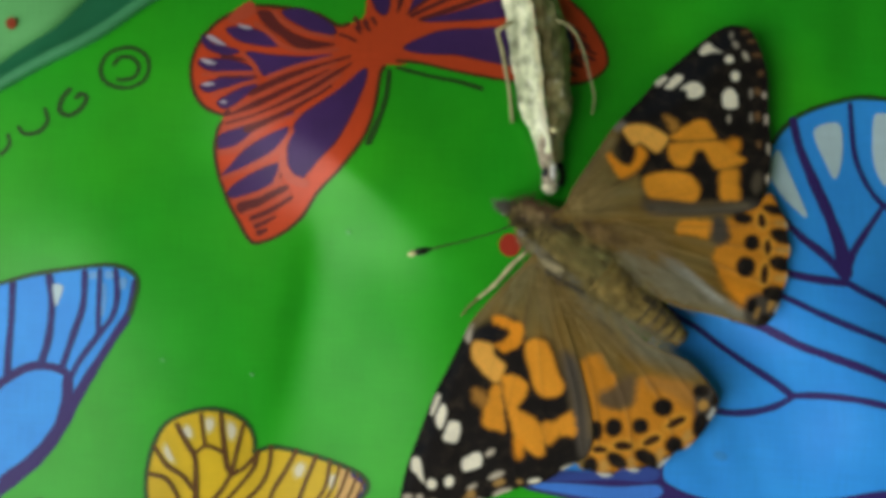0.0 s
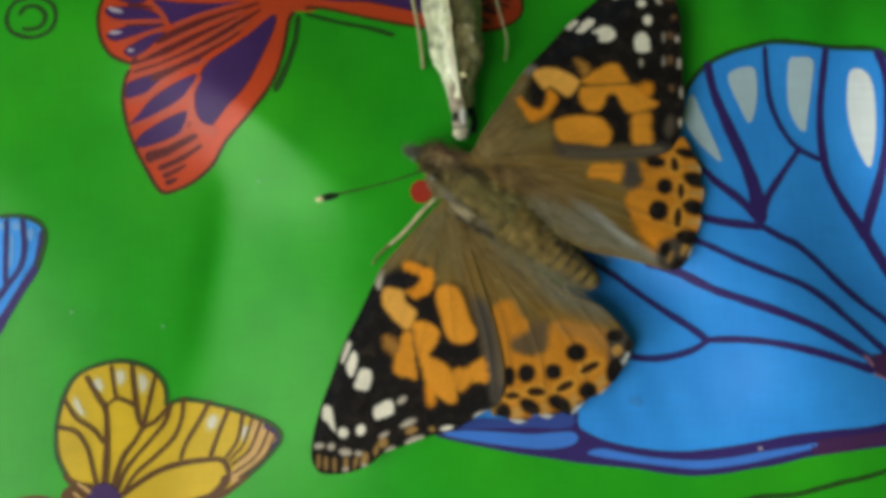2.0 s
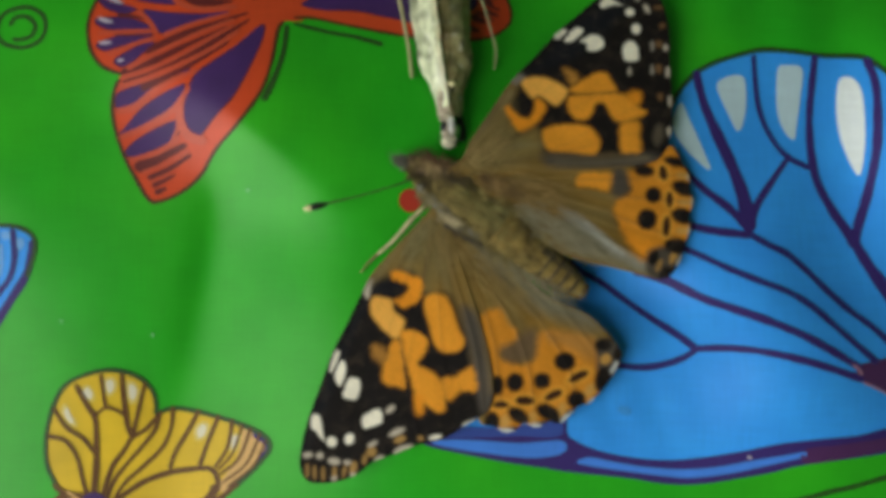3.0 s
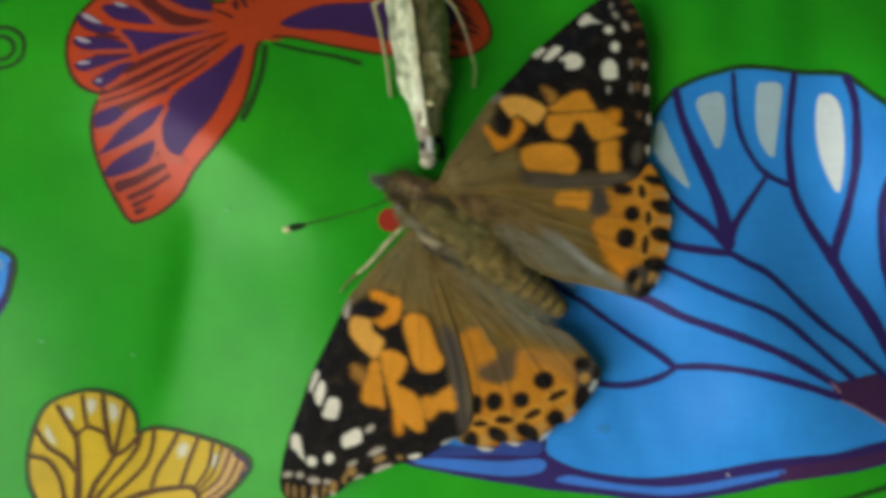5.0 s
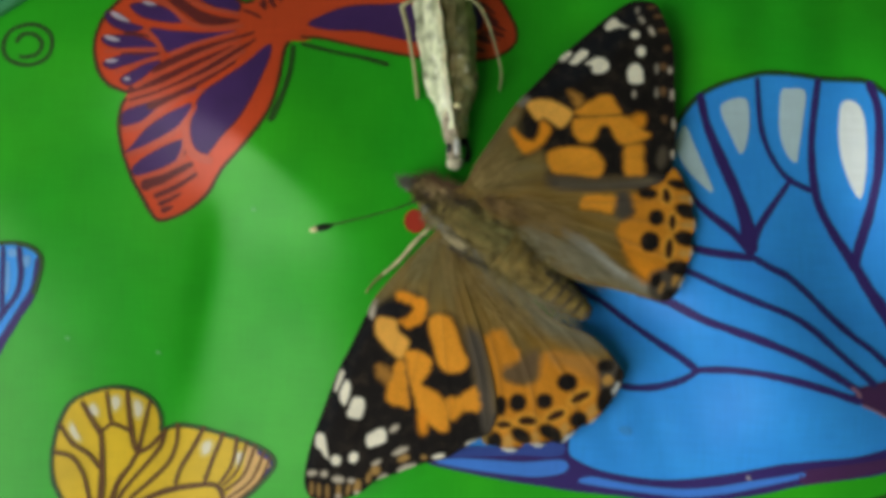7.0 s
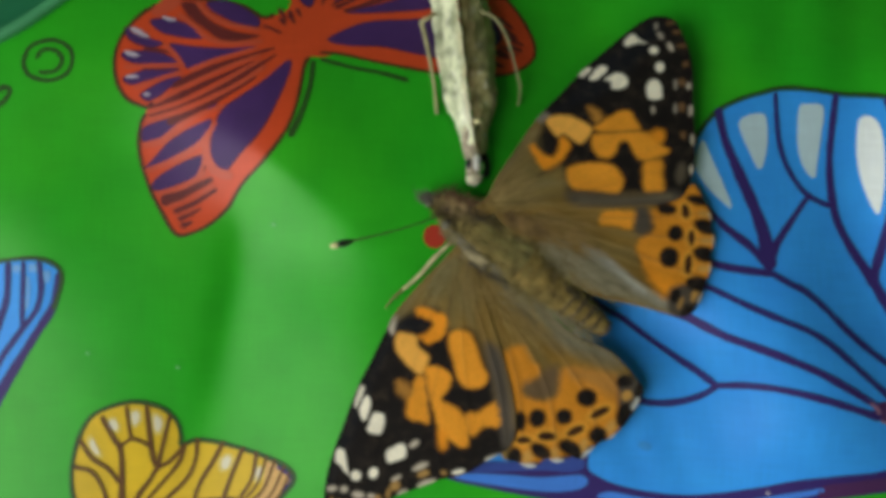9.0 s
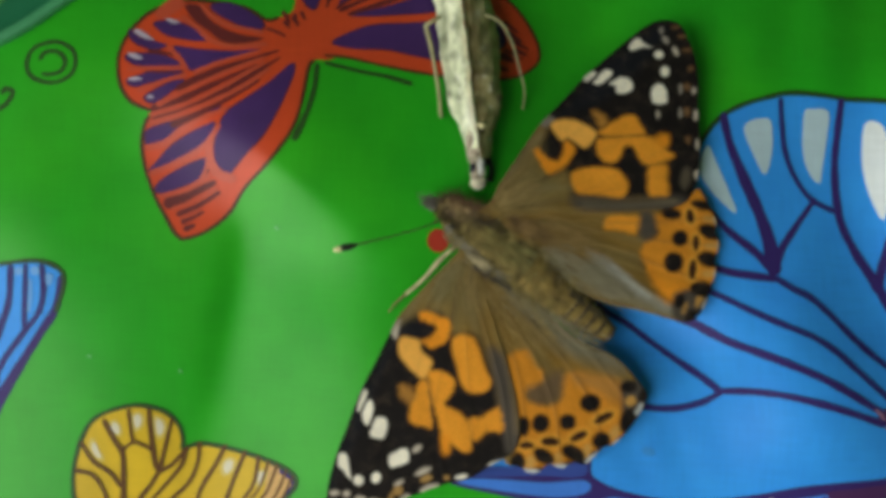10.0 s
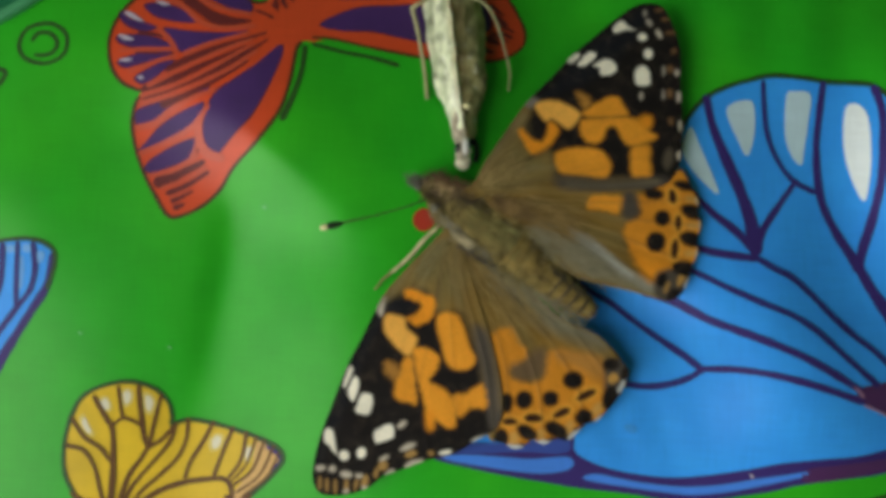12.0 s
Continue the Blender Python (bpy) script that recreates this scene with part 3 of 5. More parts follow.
def red_butterfly():
    b = ink("printed_butterfly", [(436, 14), (414, 18), (374, -3), (313, -13), (263, -14), (222, -0), (192, 20), (163, 56), (151, 96), (156, 137), (174, 165), (200, 178), (214, 183), (201, 202), (195, 237), (200, 277), (217, 328), (238, 368), (259, 402), (278, 407), (318, 390), (353, 359), (378, 316), (417, 270), (457, 214), (476, 163), (488, 103), (498, 88), (521, 88), (556, 82), (617, 95), (677, 106), (738, 115), (798, 119), (858, 114), (892, 93), (900, 68), (886, 33), (862, -2), (832, -32), (796, -72), (715, -87), (615, -91), (514, -90), (468, -79), (466, -28), (460, 2)], RED, FABRIC, 1,
            label="printed orange-red butterfly with purple wing cells", spacing=12)
    line("outline", [(436, 14), (414, 18), (374, -3), (313, -13), (263, -14), (222, -0), (192, 20), (163, 56), (151, 96), (156, 137), (174, 165), (200, 178), (214, 183), (201, 202), (195, 237), (200, 277), (217, 328), (238, 368), (259, 402), (278, 407), (318, 390), (353, 359), (378, 316), (417, 270), (457, 214), (476, 163), (488, 103), (498, 88)], 6.5, UMBER, b, 2)
    line("outline", [(516, 80), (556, 83), (617, 96), (677, 107), (738, 116), (798, 120), (858, 115), (894, 94), (901, 68), (887, 33), (863, -2), (832, -32)], 5, UMBER, b, 2)
    def add_wing_cell(pts):
        mid = np.mean(pts, 0)
        wide = [tuple(np.array(p) + (np.array(p) - mid) / np.linalg.norm(np.array(p) - mid) * 2.5) for p in pts]
        ink("cell_rim", wide, MAROON, b, 2.6, spacing=9)
        ink("wing_cell", pts, VIOLET, b, 3, spacing=9)

    add_wing_cell([(531, 57), (566, 37), (606, 25), (657, 22), (718, 24), (726, 83), (688, 81), (628, 68), (567, 67)])
    add_wing_cell([(458, 95), (462, 113), (438, 169), (409, 220), (379, 255), (362, 278), (347, 293), (329, 280), (322, 251), (329, 209), (346, 180), (376, 158), (416, 130)])
    add_wing_cell([(201, 235), (205, 215), (240, 202), (283, 188), (320, 171), (331, 175), (286, 198), (256, 216), (231, 235), (208, 243)])
    add_wing_cell([(208, 288), (224, 269), (246, 244), (276, 222), (306, 206), (322, 201), (316, 226), (296, 244), (256, 268), (226, 286)])
    add_wing_cell([(219, 321), (233, 302), (273, 278), (309, 264), (314, 276), (305, 297), (267, 316), (232, 328)])
    add_wing_cell([(251, 67), (294, 72), (354, 74), (400, 70), (345, 87), (314, 96), (296, 110), (276, 106), (264, 87)])
    add_wing_cell([(315, -6), (348, -11), (382, 3), (408, 23), (402, 36), (374, 31), (344, 18), (323, 6)])
    add_wing_cell([(215, 26), (238, 22), (268, 28), (296, 42), (308, 55), (282, 56), (243, 49), (223, 38)])
    add_wing_cell([(172, 38), (191, 52), (215, 58), (237, 66), (213, 73), (187, 65), (173, 53)])
    add_wing_cell([(165, 84), (203, 80), (236, 85), (260, 96), (254, 103), (214, 103), (177, 99)])
    add_wing_cell([(167, 129), (194, 117), (234, 108), (266, 112), (234, 125), (204, 133), (182, 140)])
    add_wing_cell([(198, 157), (219, 143), (244, 130), (268, 126), (247, 146), (225, 163), (209, 168)])
    add_wing_cell([(471, -78), (504, -78), (508, -33), (504, -8), (494, -2), (478, -22)])
    add_wing_cell([(566, 9), (626, -8), (712, -32), (718, -2), (647, 6)])
    add_wing_cell([(564, -74), (615, -75), (577, -34), (542, -6), (549, -25)])
    add_wing_cell([(811, 11), (827, 18), (840, 51), (827, 65), (810, 51)])
    # dark stripes that fan out from the body
    ink("wing_stripe", [(269, -6), (295, -6), (309, 14), (334, 32), (370, 45), (409, 51), (374, 60), (338, 58), (309, 38), (283, 18)], MAROON, b, 3, spacing=9)
    def add_wing_stripe(pts, w):
        line("wing_stripe", pts, tuple(k * m for k, m in zip(np.broadcast_to(w, 2), (1.22, 0.55))), MAROON, b, 3)

    add_wing_stripe([(255, 148), (295, 125), (345, 104), (400, 84), (436, 72)], (20, 6))
    add_wing_stripe([(210, 182), (265, 160), (325, 131), (398, 97)], (14, 7))
    add_wing_stripe([(213, 198), (270, 180), (335, 146), (400, 108), (438, 84)], (18, 7))
    add_wing_stripe([(245, 208), (306, 180), (360, 150), (402, 124)], (12, 8))
    add_wing_stripe([(198, 110), (234, 112), (266, 113)], (6, 4))
    add_wing_stripe([(235, 349), (277, 332), (327, 306)], (20, 17))
    add_wing_stripe([(258, 366), (298, 348), (335, 324)], (8, 14))
    add_wing_stripe([(266, 380), (286, 371), (307, 359)], 8)
    add_wing_stripe([(271, 392), (292, 383)], 10)
    add_wing_stripe([(203, 76), (234, 79), (262, 85)], 7)
    add_wing_stripe([(414, 33), (431, 39), (447, 47)], (4, 8))
    add_wing_stripe([(442, 2), (450, 14), (455, 26)], 7)
    add_wing_stripe([(462, 6), (467, 20)], 7)
    add_wing_stripe([(474, 2), (483, 18)], 6)
    add_wing_stripe([(532, -74), (528, -33), (520, -4)], (18, 4))
    add_wing_stripe([(543, 1), (596, -24), (656, -50), (706, -73)], (6, 18))
    add_wing_stripe([(558, 7), (626, -16), (707, -46)], (6, 18))
    add_wing_stripe([(537, -3), (575, -30), (625, -71)], (4, 16))
    add_wing_stripe([(460, 11), (471, 29)], 7)
    add_wing_stripe([(444, 19), (455, 33)], 7)
    add_wing_stripe([(842, 34), (869, 54)], 10)
    add_wing_stripe([(830, 75), (856, 87)], 13)
    add_wing_stripe([(852, 65), (879, 76)], 10)
    add_wing_stripe([(823, 96), (845, 103)], 9)
    add_wing_stripe([(836, 16), (862, 36)], 7)
    add_wing_stripe([(848, 50), (882, 66)], 6)
    add_wing_stripe([(838, 66), (872, 84)], 5)
    # bright veins over them
    def add_vein(pts, w):
        line("vein", pts, tuple(0.92 * k for k in np.broadcast_to(w, 2)), PINK, b, 4)

    add_vein([(284, 114), (335, 93), (405, 72)], (9, 6))
    add_vein([(220, 172), (265, 148), (345, 110), (411, 84)], (10, 6))
    add_vein([(207, 190), (265, 171), (325, 143), (411, 93)], (10, 6))
    add_vein([(205, 205), (255, 190), (315, 165), (375, 134), (419, 104)], (12, 7))
    add_vein([(200, 249), (236, 239), (266, 214), (306, 191), (346, 175)], (14, 9))
    add_vein([(206, 295), (256, 274), (301, 246), (321, 220)], 11)
    add_vein([(225, 335), (277, 319), (315, 294)], 10)
    add_vein([(331, 203), (316, 234), (317, 268), (331, 292), (362, 302)], (9, 20))
    add_vein([(310, 244), (311, 276), (301, 302)], 8)
    add_vein([(247, 357), (292, 339), (330, 317)], 7)
    add_vein([(262, 374), (298, 357)], 5)
    add_vein([(297, -10), (313, 10), (344, 28), (408, 41)], (9, 8))
    add_vein([(263, 14), (292, 34), (316, 56), (354, 65), (415, 61)], (10, 8))
    add_vein([(238, 67), (259, 87), (274, 111)], 9)
    add_vein([(168, 109), (214, 106), (264, 105)], 8)
    add_vein([(186, 148), (234, 128), (274, 117)], 8)
    for pts in ([(176, 35), (189, 36), (209, 52), (217, 59), (203, 57), (185, 47)], [(166, 79), (179, 79), (198, 90), (179, 91)], [(168, 125), (184, 121), (196, 125), (178, 130)],
                [(202, 156), (210, 153), (216, 157), (208, 161)], [(233, 17), (247, 18), (263, 26), (245, 27)]):
        mid = np.mean(pts, 0)
        ink("highlight", [tuple(mid + (np.array(p) - mid) * (0.9, 0.72)) for p in pts], PEARL, b, 5)
    ink("highlight", [(216, 8), (236, -12), (259, -24), (269, -6), (248, 10), (224, 18)], PINK, b, 3)
    line("printed_antenna", [(504, 94), (497, 143), (482, 188), (462, 231)], (8, 12), OLIVE, b, 2)
    line("printed_antenna", [(516, 92), (577, 107), (627, 116), (674, 129)], (6, 8), OLIVE, b, 2)


def small_prints():
    ink("printed_dot", oval(722, 406, 20, 21), DOT_RED, FABRIC, 1, label="small round red printed dot")
    mark = line("printed_lettering", [(12, 68), (44, 62), (70, 75), (76, 99), (65, 122), (35, 134), (2, 126), (-10, 106), (-4, 82)], 7.5, OLIVE, FABRIC, 1,
                True, "hand-drawn dark green copyright sign and letters")
    line("stroke", [(12, 95), (24, 80), (45, 80), (58, 95), (50, 114), (28, 120), (17, 117)], 7.5, OLIVE, mark, 1)
    line("stroke", [(-62, 134), (-78, 154), (-82, 176), (-66, 184), (-46, 173), (-34, 152), (-46, 146), (-55, 155)], 9, OLIVE, mark, 1)
    line("stroke", [(-158, 203), (-144, 218), (-118, 213), (-104, 194), (-110, 170)], 7.5, OLIVE, mark, 1)
    line("stroke", [(-174, 217), (-172, 239), (-189, 258)], 7.5, OLIVE, mark, 1)
    line("printed_stroke", [(-146, 884), (-124, 878), (-112, 873), (-100, 868)], (13, 9), OLIVE, FABRIC, 1)
    for cx, cy in ((435, 387), (107, 618), (268, 642), (1318, 859)):
        ink("fleck", oval(cx, cy, 4.2, 2.6, 30, 9), PEARL if cx > 1000 else PALE_GREEN, FABRIC, 6)


blue_butterfly()
small_blue_butterfly()
yellow_butterfly()
red_butterfly()
small_prints()


def build_hem():
    """A seam that crosses the corner: a rounded teal hem, and a paler panel that stands higher beyond it."""
    a, b = np.array((-349, 233)), np.array((231, -107))
    d = (b - a) / np.linalg.norm(b - a)
    side = np.array([d[1], -d[0]])          # towards the panel
    if side[1] > 0:
        side = -side

    def strip(name, profile, mat, a, b, n=60):
        verts, faces, k = [], [], len(profile)
        for i in range(n):
            t = i / (n - 1)
            for off, z in profile:
                q = a + (b - a) * t + side * (off + 5 * math.sin(t * 7 + 1) + 2 * math.sin(t * 19))
                h = float(lie(*q)) + z * MM
                verts.append((*xy(q, h), h))
        for i in range(n - 1):
            for j in range(k - 1):
                faces.append((i * k + j, (i + 1) * k + j, (i + 1) * k + j + 1, i * k + j + 1))
        me = mesh_of(name, verts, upward(verts, faces), mat)
        ob = new(name, me)
        ob.parent = FABRIC
        return ob

    hem = strip("fabric_hem", [(-4, -0.05), (0, 0.4), (5, 0.85), (11, 1.05), (17, 1.0), (23, 0.75), (29, 0.3)], TEAL, a, b)
    tagged(hem, "rounded pale teal fabric hem along a seam")
    # added dark strip: the panel's shade on the hem, put into its colour
    shade_strip = strip("hem_shade_strip", [(21, 0.86), (28, 0.5), (38, 0.32), (52, 0.25), (80, 0.25), (120, 0.25), (150, 0.2)], SHADED_TEAL, a, b)
    tagged(shade_strip, "upper part of the teal hem, painted dark for the panel's shade")
    panel = strip("fabric_panel", [(-10, 0.1), (-4, 0.45), (4, 0.75), (14, 0.95), (28, 1.05), (60, 1.1), (140, 1.1), (300, 0.9), (420, 0.0)], PALE_GREEN,
                  np.array((-340, 198)), np.array((84, -125)))
    tagged(panel, "paler green fabric panel above the seam")
    c = np.array((-177, 19))
    verts = [(*xy(q, 1.6 * MM), 0.0) for q in oval(c[0] - 4, c[1] - 2, 9.5, 11.5)]
    # the dot lies on the panel's top
    z = 1.30 * MM
    me = mesh_of("printed_dot", [(x, y, z + float(lie(*c))) for x, y, _ in verts], [tuple(range(len(verts)))], BRICK_DOT, False)
    if me.polygons[0].normal.z < 0:
        me.flip_normals()
    child("printed_dot", me, panel, "small red printed dot")


build_hem()


# ---- wings ----
def soft_mask(px, py, poly, soft, ragged=0.0, seed=0.0, inset=0.0):
    s = signed(px, py, curve(poly, True, 4)) - inset
    if ragged:
        s = s + 0.62 * ragged * np.array([noise.noise(Vector((x * 0.11 + seed, y * 0.11, seed))) + 0.8 * noise.noise(Vector((x * 0.3, y * 0.3 + seed, 3.0))) for x, y in zip(px, py)])
    return np.clip(s / (2 * soft) + 0.5, 0, 1)


BLACK = (0.0108, 0.0088, 0.0082)
# black with the bluish sheen of the leading edge painted in
SHEEN_BLACK = (0.0095, 0.0105, 0.0140)
BASAL = (0.218, 0.135, 0.034)
ROOT = (0.190, 0.142, 0.050)
ORANGE = (0.85, 0.335, 0.028)
LIGHT_ORANGE = (0.92, 0.45, 0.08)
DEEP_ORANGE = (0.82, 0.295, 0.018)
BUFF = (0.60, 0.32, 0.075)
RIM = (0.77, 0.345, 0.040)
CREAM_MARK = (0.55, 0.48, 0.38)
TAN_MARK = (0.42, 0.245, 0.075)
CHALK = (0.95, 0.89, 0.73)
ASH = (0.26, 0.235, 0.20)
HIND_ORANGE = (0.68, 0.26, 0.022)
SMOKE = (0.085, 0.070, 0.055)
UMBER_RAY = (0.062, 0.041, 0.020)
GREY_RAY = (0.255, 0.205, 0.100)
PALE_GREY = (0.33, 0.32, 0.27)


def wing(name, parent, outline, base, layers, height, veins, rays=(), label="", seed=1.0, spacing=2.5):
    """A scaled wing: membrane with raised veins, and a pattern of soft-edged patches.
    layers: (colour, softness, raggedness, outline); height: metres over drawing units."""
    edge = curve(outline, True, 5)
    v, f = sheet_mesh(name, edge, spacing)
    px, py = v[:, 0], v[:, 1]
    # hair-like streaks run outwards from the base
    ang, far = np.arctan2(py - base[1], px - base[0]), np.hypot(px - base[0], py - base[1])
    streak = np.array([noise.noise(Vector((a * 10 + seed, r * 0.010, seed))) + 0.7 * noise.noise(Vector((a * 27, r * 0.016 + seed, 7.0))) for a, r in zip(ang, far)])
    cloud = np.array([noise.noise(Vector((x * 0.018 + seed, y * 0.018, seed))) for x, y in zip(px, py)])
    col = np.tile(np.array(BLACK), (len(v), 1))
    for i, (colour, soft, ragged, poly) in enumerate(layers):
        m = soft_mask(px, py, np.array(poly, float), soft, ragged, seed + i * 1.7, 2.0 if colour == CHALK else 0.0)[:, None]
        fur = m[:, 0] if i == 0 else fur * (1 - m[:, 0])
        col = col * (1 - m) + np.array(colour) * m
    for pts, wide, colour, strong in rays:
        c = curve(pts, False, 3)
        d = np.sqrt(((v[:, None, :] - c[None]) ** 2).sum(-1).min(1))
        m = (np.exp(-(d / wide) ** 2) * strong * (0.75 + 0.5 * cloud))[:, None]
        col = col * (1 - m) + np.array(colour) * m
    # brown scales strewn over the black ones
    strewn = np.array([noise.noise(Vector((x * 0.05, y * 0.05, seed + 9))) + 0.9 * noise.noise(Vector((x * 0.17, y * 0.17, seed + 11))) for x, y in zip(px, py)])
    col = col + (np.clip(1.3 - col.max(1) / 0.03, 0, 1) * np.clip(strewn, 0, 1))[:, None] * np.array([0.026, 0.018, 0.011])
    z = height(px, py)
    ridge = np.zeros(len(v))
    for pts, strong in veins:
        c = curve(pts, False, 2)
        d = np.sqrt(((v[:, None, :] - c[None]) ** 2).sum(-1).min(1))
        ridge = np.maximum(ridge, np.exp(-(d / 3.2) ** 2) * strong)
        groove = np.exp(-((d - 9) / 6) ** 2) * strong
        z = z - groove * 0.02 * MM
        lit = np.clip(col.max(1) / 0.2 - 0.4, 0, 1)       # dark lines show on the bright scales alone
        vm = (np.exp(-(d / 2.6) ** 2) * 0.34 * strong * (1 - 0.6 * fur) * lit)[:, None]
        col = col * (1 - vm) + np.array(SMOKE) * vm
    z = z + ridge * 0.045 * MM + streak * fur * 0.012 * MM + cloud * 0.10 * MM
    col = col * (1 + (0.05 + 0.13 * fur) * streak + (0.12 + 0.08 * fur) * cloud)[:, None]
    # the fur shifts between golden brown and grey olive
    hue = np.array([noise.noise(Vector((a * 5 + seed, r * 0.006, seed + 2))) + 0.6 * noise.noise(Vector((a * 13, r * 0.012, seed + 4))) for a, r in zip(ang, far)])
    pale = np.clip(np.array([noise.noise(Vector((a * 22, r * 0.008 + seed, seed + 6))) for a, r in zip(ang, far)]) * 2 - 0.3, 0, 1)
    col = col * (1 + fur[:, None] * (hue[:, None] * np.array([0.16, 0.0, -0.38]) + pale[:, None] * np.array([0.35, 0.42, 0.75])))
    w = [(*xy(p, h), h) for p, h in zip(v, z)]
    me = mesh_of(name, w, upward(w, f), SCALES)
    attr = me.color_attributes.new("pattern", "FLOAT_COLOR", "POINT")
    attr.data.foreach_set("color", np.concatenate([np.clip(col, 0.002, 1), np.ones((len(v), 1))], 1).astype(np.float32).ravel())
    ob = child(name, me, parent, label)
    solid = ob.modifiers.new("thickness", "SOLIDIFY")
    solid.thickness, solid.offset = 0.00006, -1
    return ob


def dots(colour, soft, items, ragged=0.0):
    return [(colour, soft, ragged, oval(*i)) for i in items]


def slope(base, tip, z0, z1, arch=0.0, across=0.0):
    """Height of a wing that runs from z0 mm at its base to z1 at its tip, arched between, tilted across."""
    bx, by = base
    dx, dy = tip[0] - bx, tip[1] - by
    n2 = dx * dx + dy * dy

    def at(px, py):
        t = ((px - bx) * dx + (py - by) * dy) / n2
        s = ((py - by) * dx - (px - bx) * dy) / n2
        tt = np.clip(t, 0, 1.2)
        return (z0 + (z1 - z0) * tt + arch * 4 * tt * (1 - tt) + across * s) * MM
    return at


def build_butterfly():
    body = new("butterfly")
    tagged(body, "orange, black and white butterfly resting open-winged on green fabric", "butterfly")

    high_left = slope((770, 430), (560, 880), 2.5, 2.4, 0.2)
    high_right = slope((815, 340), (1150, 30), 3.2, -1.2, 0.2)

    def low_left(x, y):
        return high_left(x, y) - (0.10 + 0.8 * np.clip(((x - 790) * 0.96 - (y - 435) * 0.28) / 220, 0, 1)) * MM

    def low_right(x, y):
        return high_right(x, y) - (0.10 + 0.6 * np.clip((y - 345) / 220, 0, 1)) * MM

    # hind wings lie under the fore wings
    patches = []
    patches.append((BASAL, 10, 4, [(780, 420), (900, 470), (980, 570), (1060, 620), (1075, 650), (1040, 662), (1000, 655), (960, 655), (930, 700), (890, 690), (870, 800), (820, 800), (800, 500)]))
    patches.append((HIND_ORANGE, 5, 6, [(845, 612), (880, 597), (893, 620), (911, 640), (906, 660), (886, 672), (880, 685), (900, 692), (925, 695), (942, 680), (942, 652), (957, 638), (985, 642), (1010, 648), (1045, 658), (1062, 680), (1072, 720), (1040, 755), (1000, 775), (950, 796), (870, 806), (862, 760), (862, 700), (852, 650)]))
    patches.append(((0.44, 0.20, 0.042), 10, 5, [(960, 640), (1000, 640), (1050, 655), (1040, 690), (1010, 672), (965, 655)]))
    patches.append(((0.15, 0.095, 0.048), 9, 6, [(880, 668), (903, 657), (922, 640), (944, 636), (943, 672), (934, 688), (905, 693), (884, 684)]))
    patches.append((SMOKE, 7, 3, [(1052, 655), (1085, 655), (1095, 680), (1078, 715), (1055, 745), (1050, 700)]))
    patches.append(((0.19, 0.17, 0.115), 16, 4, [(850, 480), (905, 520), (960, 565), (1035, 604), (1052, 630), (1005, 622), (950, 602), (890, 552)]))
    patches += dots(RIM, 3, [(924, 760, 25, 15), (882, 767, 22, 13), (974, 750, 26, 14, -24), (1018, 717, 29, 14, -28)], 1)
    patches += dots(BLACK, 3, [(994, 691, 19, 17), (954, 725, 15, 15), (906, 728, 16, 17), (876, 733, 11, 18)], 2)
    patches += dots((0.034, 0.013, 0.008), 2.5, [(924, 760, 17, 8), (882, 767, 14, 6), (974, 750, 17, 7, -24), (1018, 717, 19, 7, -28)], 2)
    patches += dots(BUFF, 4, [(889, 796, 10, 12), (938, 790, 8, 12), (989, 776, 8, 14, 20), (1038, 742, 9, 13, 35)], 3)
    patches += dots(BLACK, 3, [(866, 796, 14, 17), (912, 786, 21, 13, 32), (964, 780, 22, 14, 25), (1014, 757, 17, 15, -12), (1061, 722, 15, 22, 15), (1062, 661, 15, 11), (1088, 676, 8, 14, 20)], 3)
    patches += dots(BUFF, 3, [(1066, 686, 10, 9, -20)], 3)
    patches += dots((0.64, 0.67, 0.66), 2.5, [(890, 813, 17, 4, 3), (945, 805, 24, 4, -2), (997, 789, 14, 4, -40), (1042, 761, 13, 4, -38), (1081, 702, 4, 12, 25)], 3)
    wing("hindwing", body, [(800, 440), (850, 455), (890, 490), (930, 545), (975, 580), (1035, 607), (1065, 635), (1086, 660), (1095, 678), (1083, 708), (1066, 734), (1053, 748), (1037, 764), (1019, 769), (1004, 784),
         (986, 800), (966, 797), (944, 807), (922, 800), (905, 813), (888, 816), (870, 806), (846, 800), (838, 770), (838, 700), (820, 600), (800, 510)], (800, 450),
         patches,
         low_left,
         [([(800, 445), (850, 540), (900, 620), (930, 700), (940, 780)], 0.8), ([(800, 445), (880, 540), (950, 620), (1000, 700), (1015, 770)], 0.8),
          ([(800, 445), (900, 520), (990, 600), (1055, 680)], 0.7), ([(800, 445), (840, 560), (870, 660), (880, 760)], 0.6)],
         rays=[([(810, 455), (850, 530), (885, 600)], 6, UMBER_RAY, 0.3), ([(830, 470), (890, 545), (945, 610)], 7, UMBER_RAY, 0.25), ([(850, 480), (920, 545), (1000, 600)], 8, GREY_RAY, 0.4),
               ([(822, 470), (872, 550), (915, 625)], 6, GREY_RAY, 0.25)],
         label="hind wing with orange margin and black spots", seed=2.0)

    patches = []
    patches.append((BASAL, 10, 4, [(800, 340), (1000, 330), (1110, 340), (1100, 400), (1085, 430), (1115, 490), (1150, 530), (1140, 560), (1000, 530), (850, 420)]))
    patches.append(((0.23, 0.20, 0.13), 10, 3, [(985, 432), (1015, 437), (1062, 472), (1115, 510), (1150, 530), (1140, 540), (1085, 524), (1035, 495), (990, 455)]))
    patches.append((PALE_GREY, 9, 5, [(985, 422), (1008, 430), (1050, 462), (1092, 494), (1140, 522), (1128, 526), (1070, 492), (1025, 458)]))
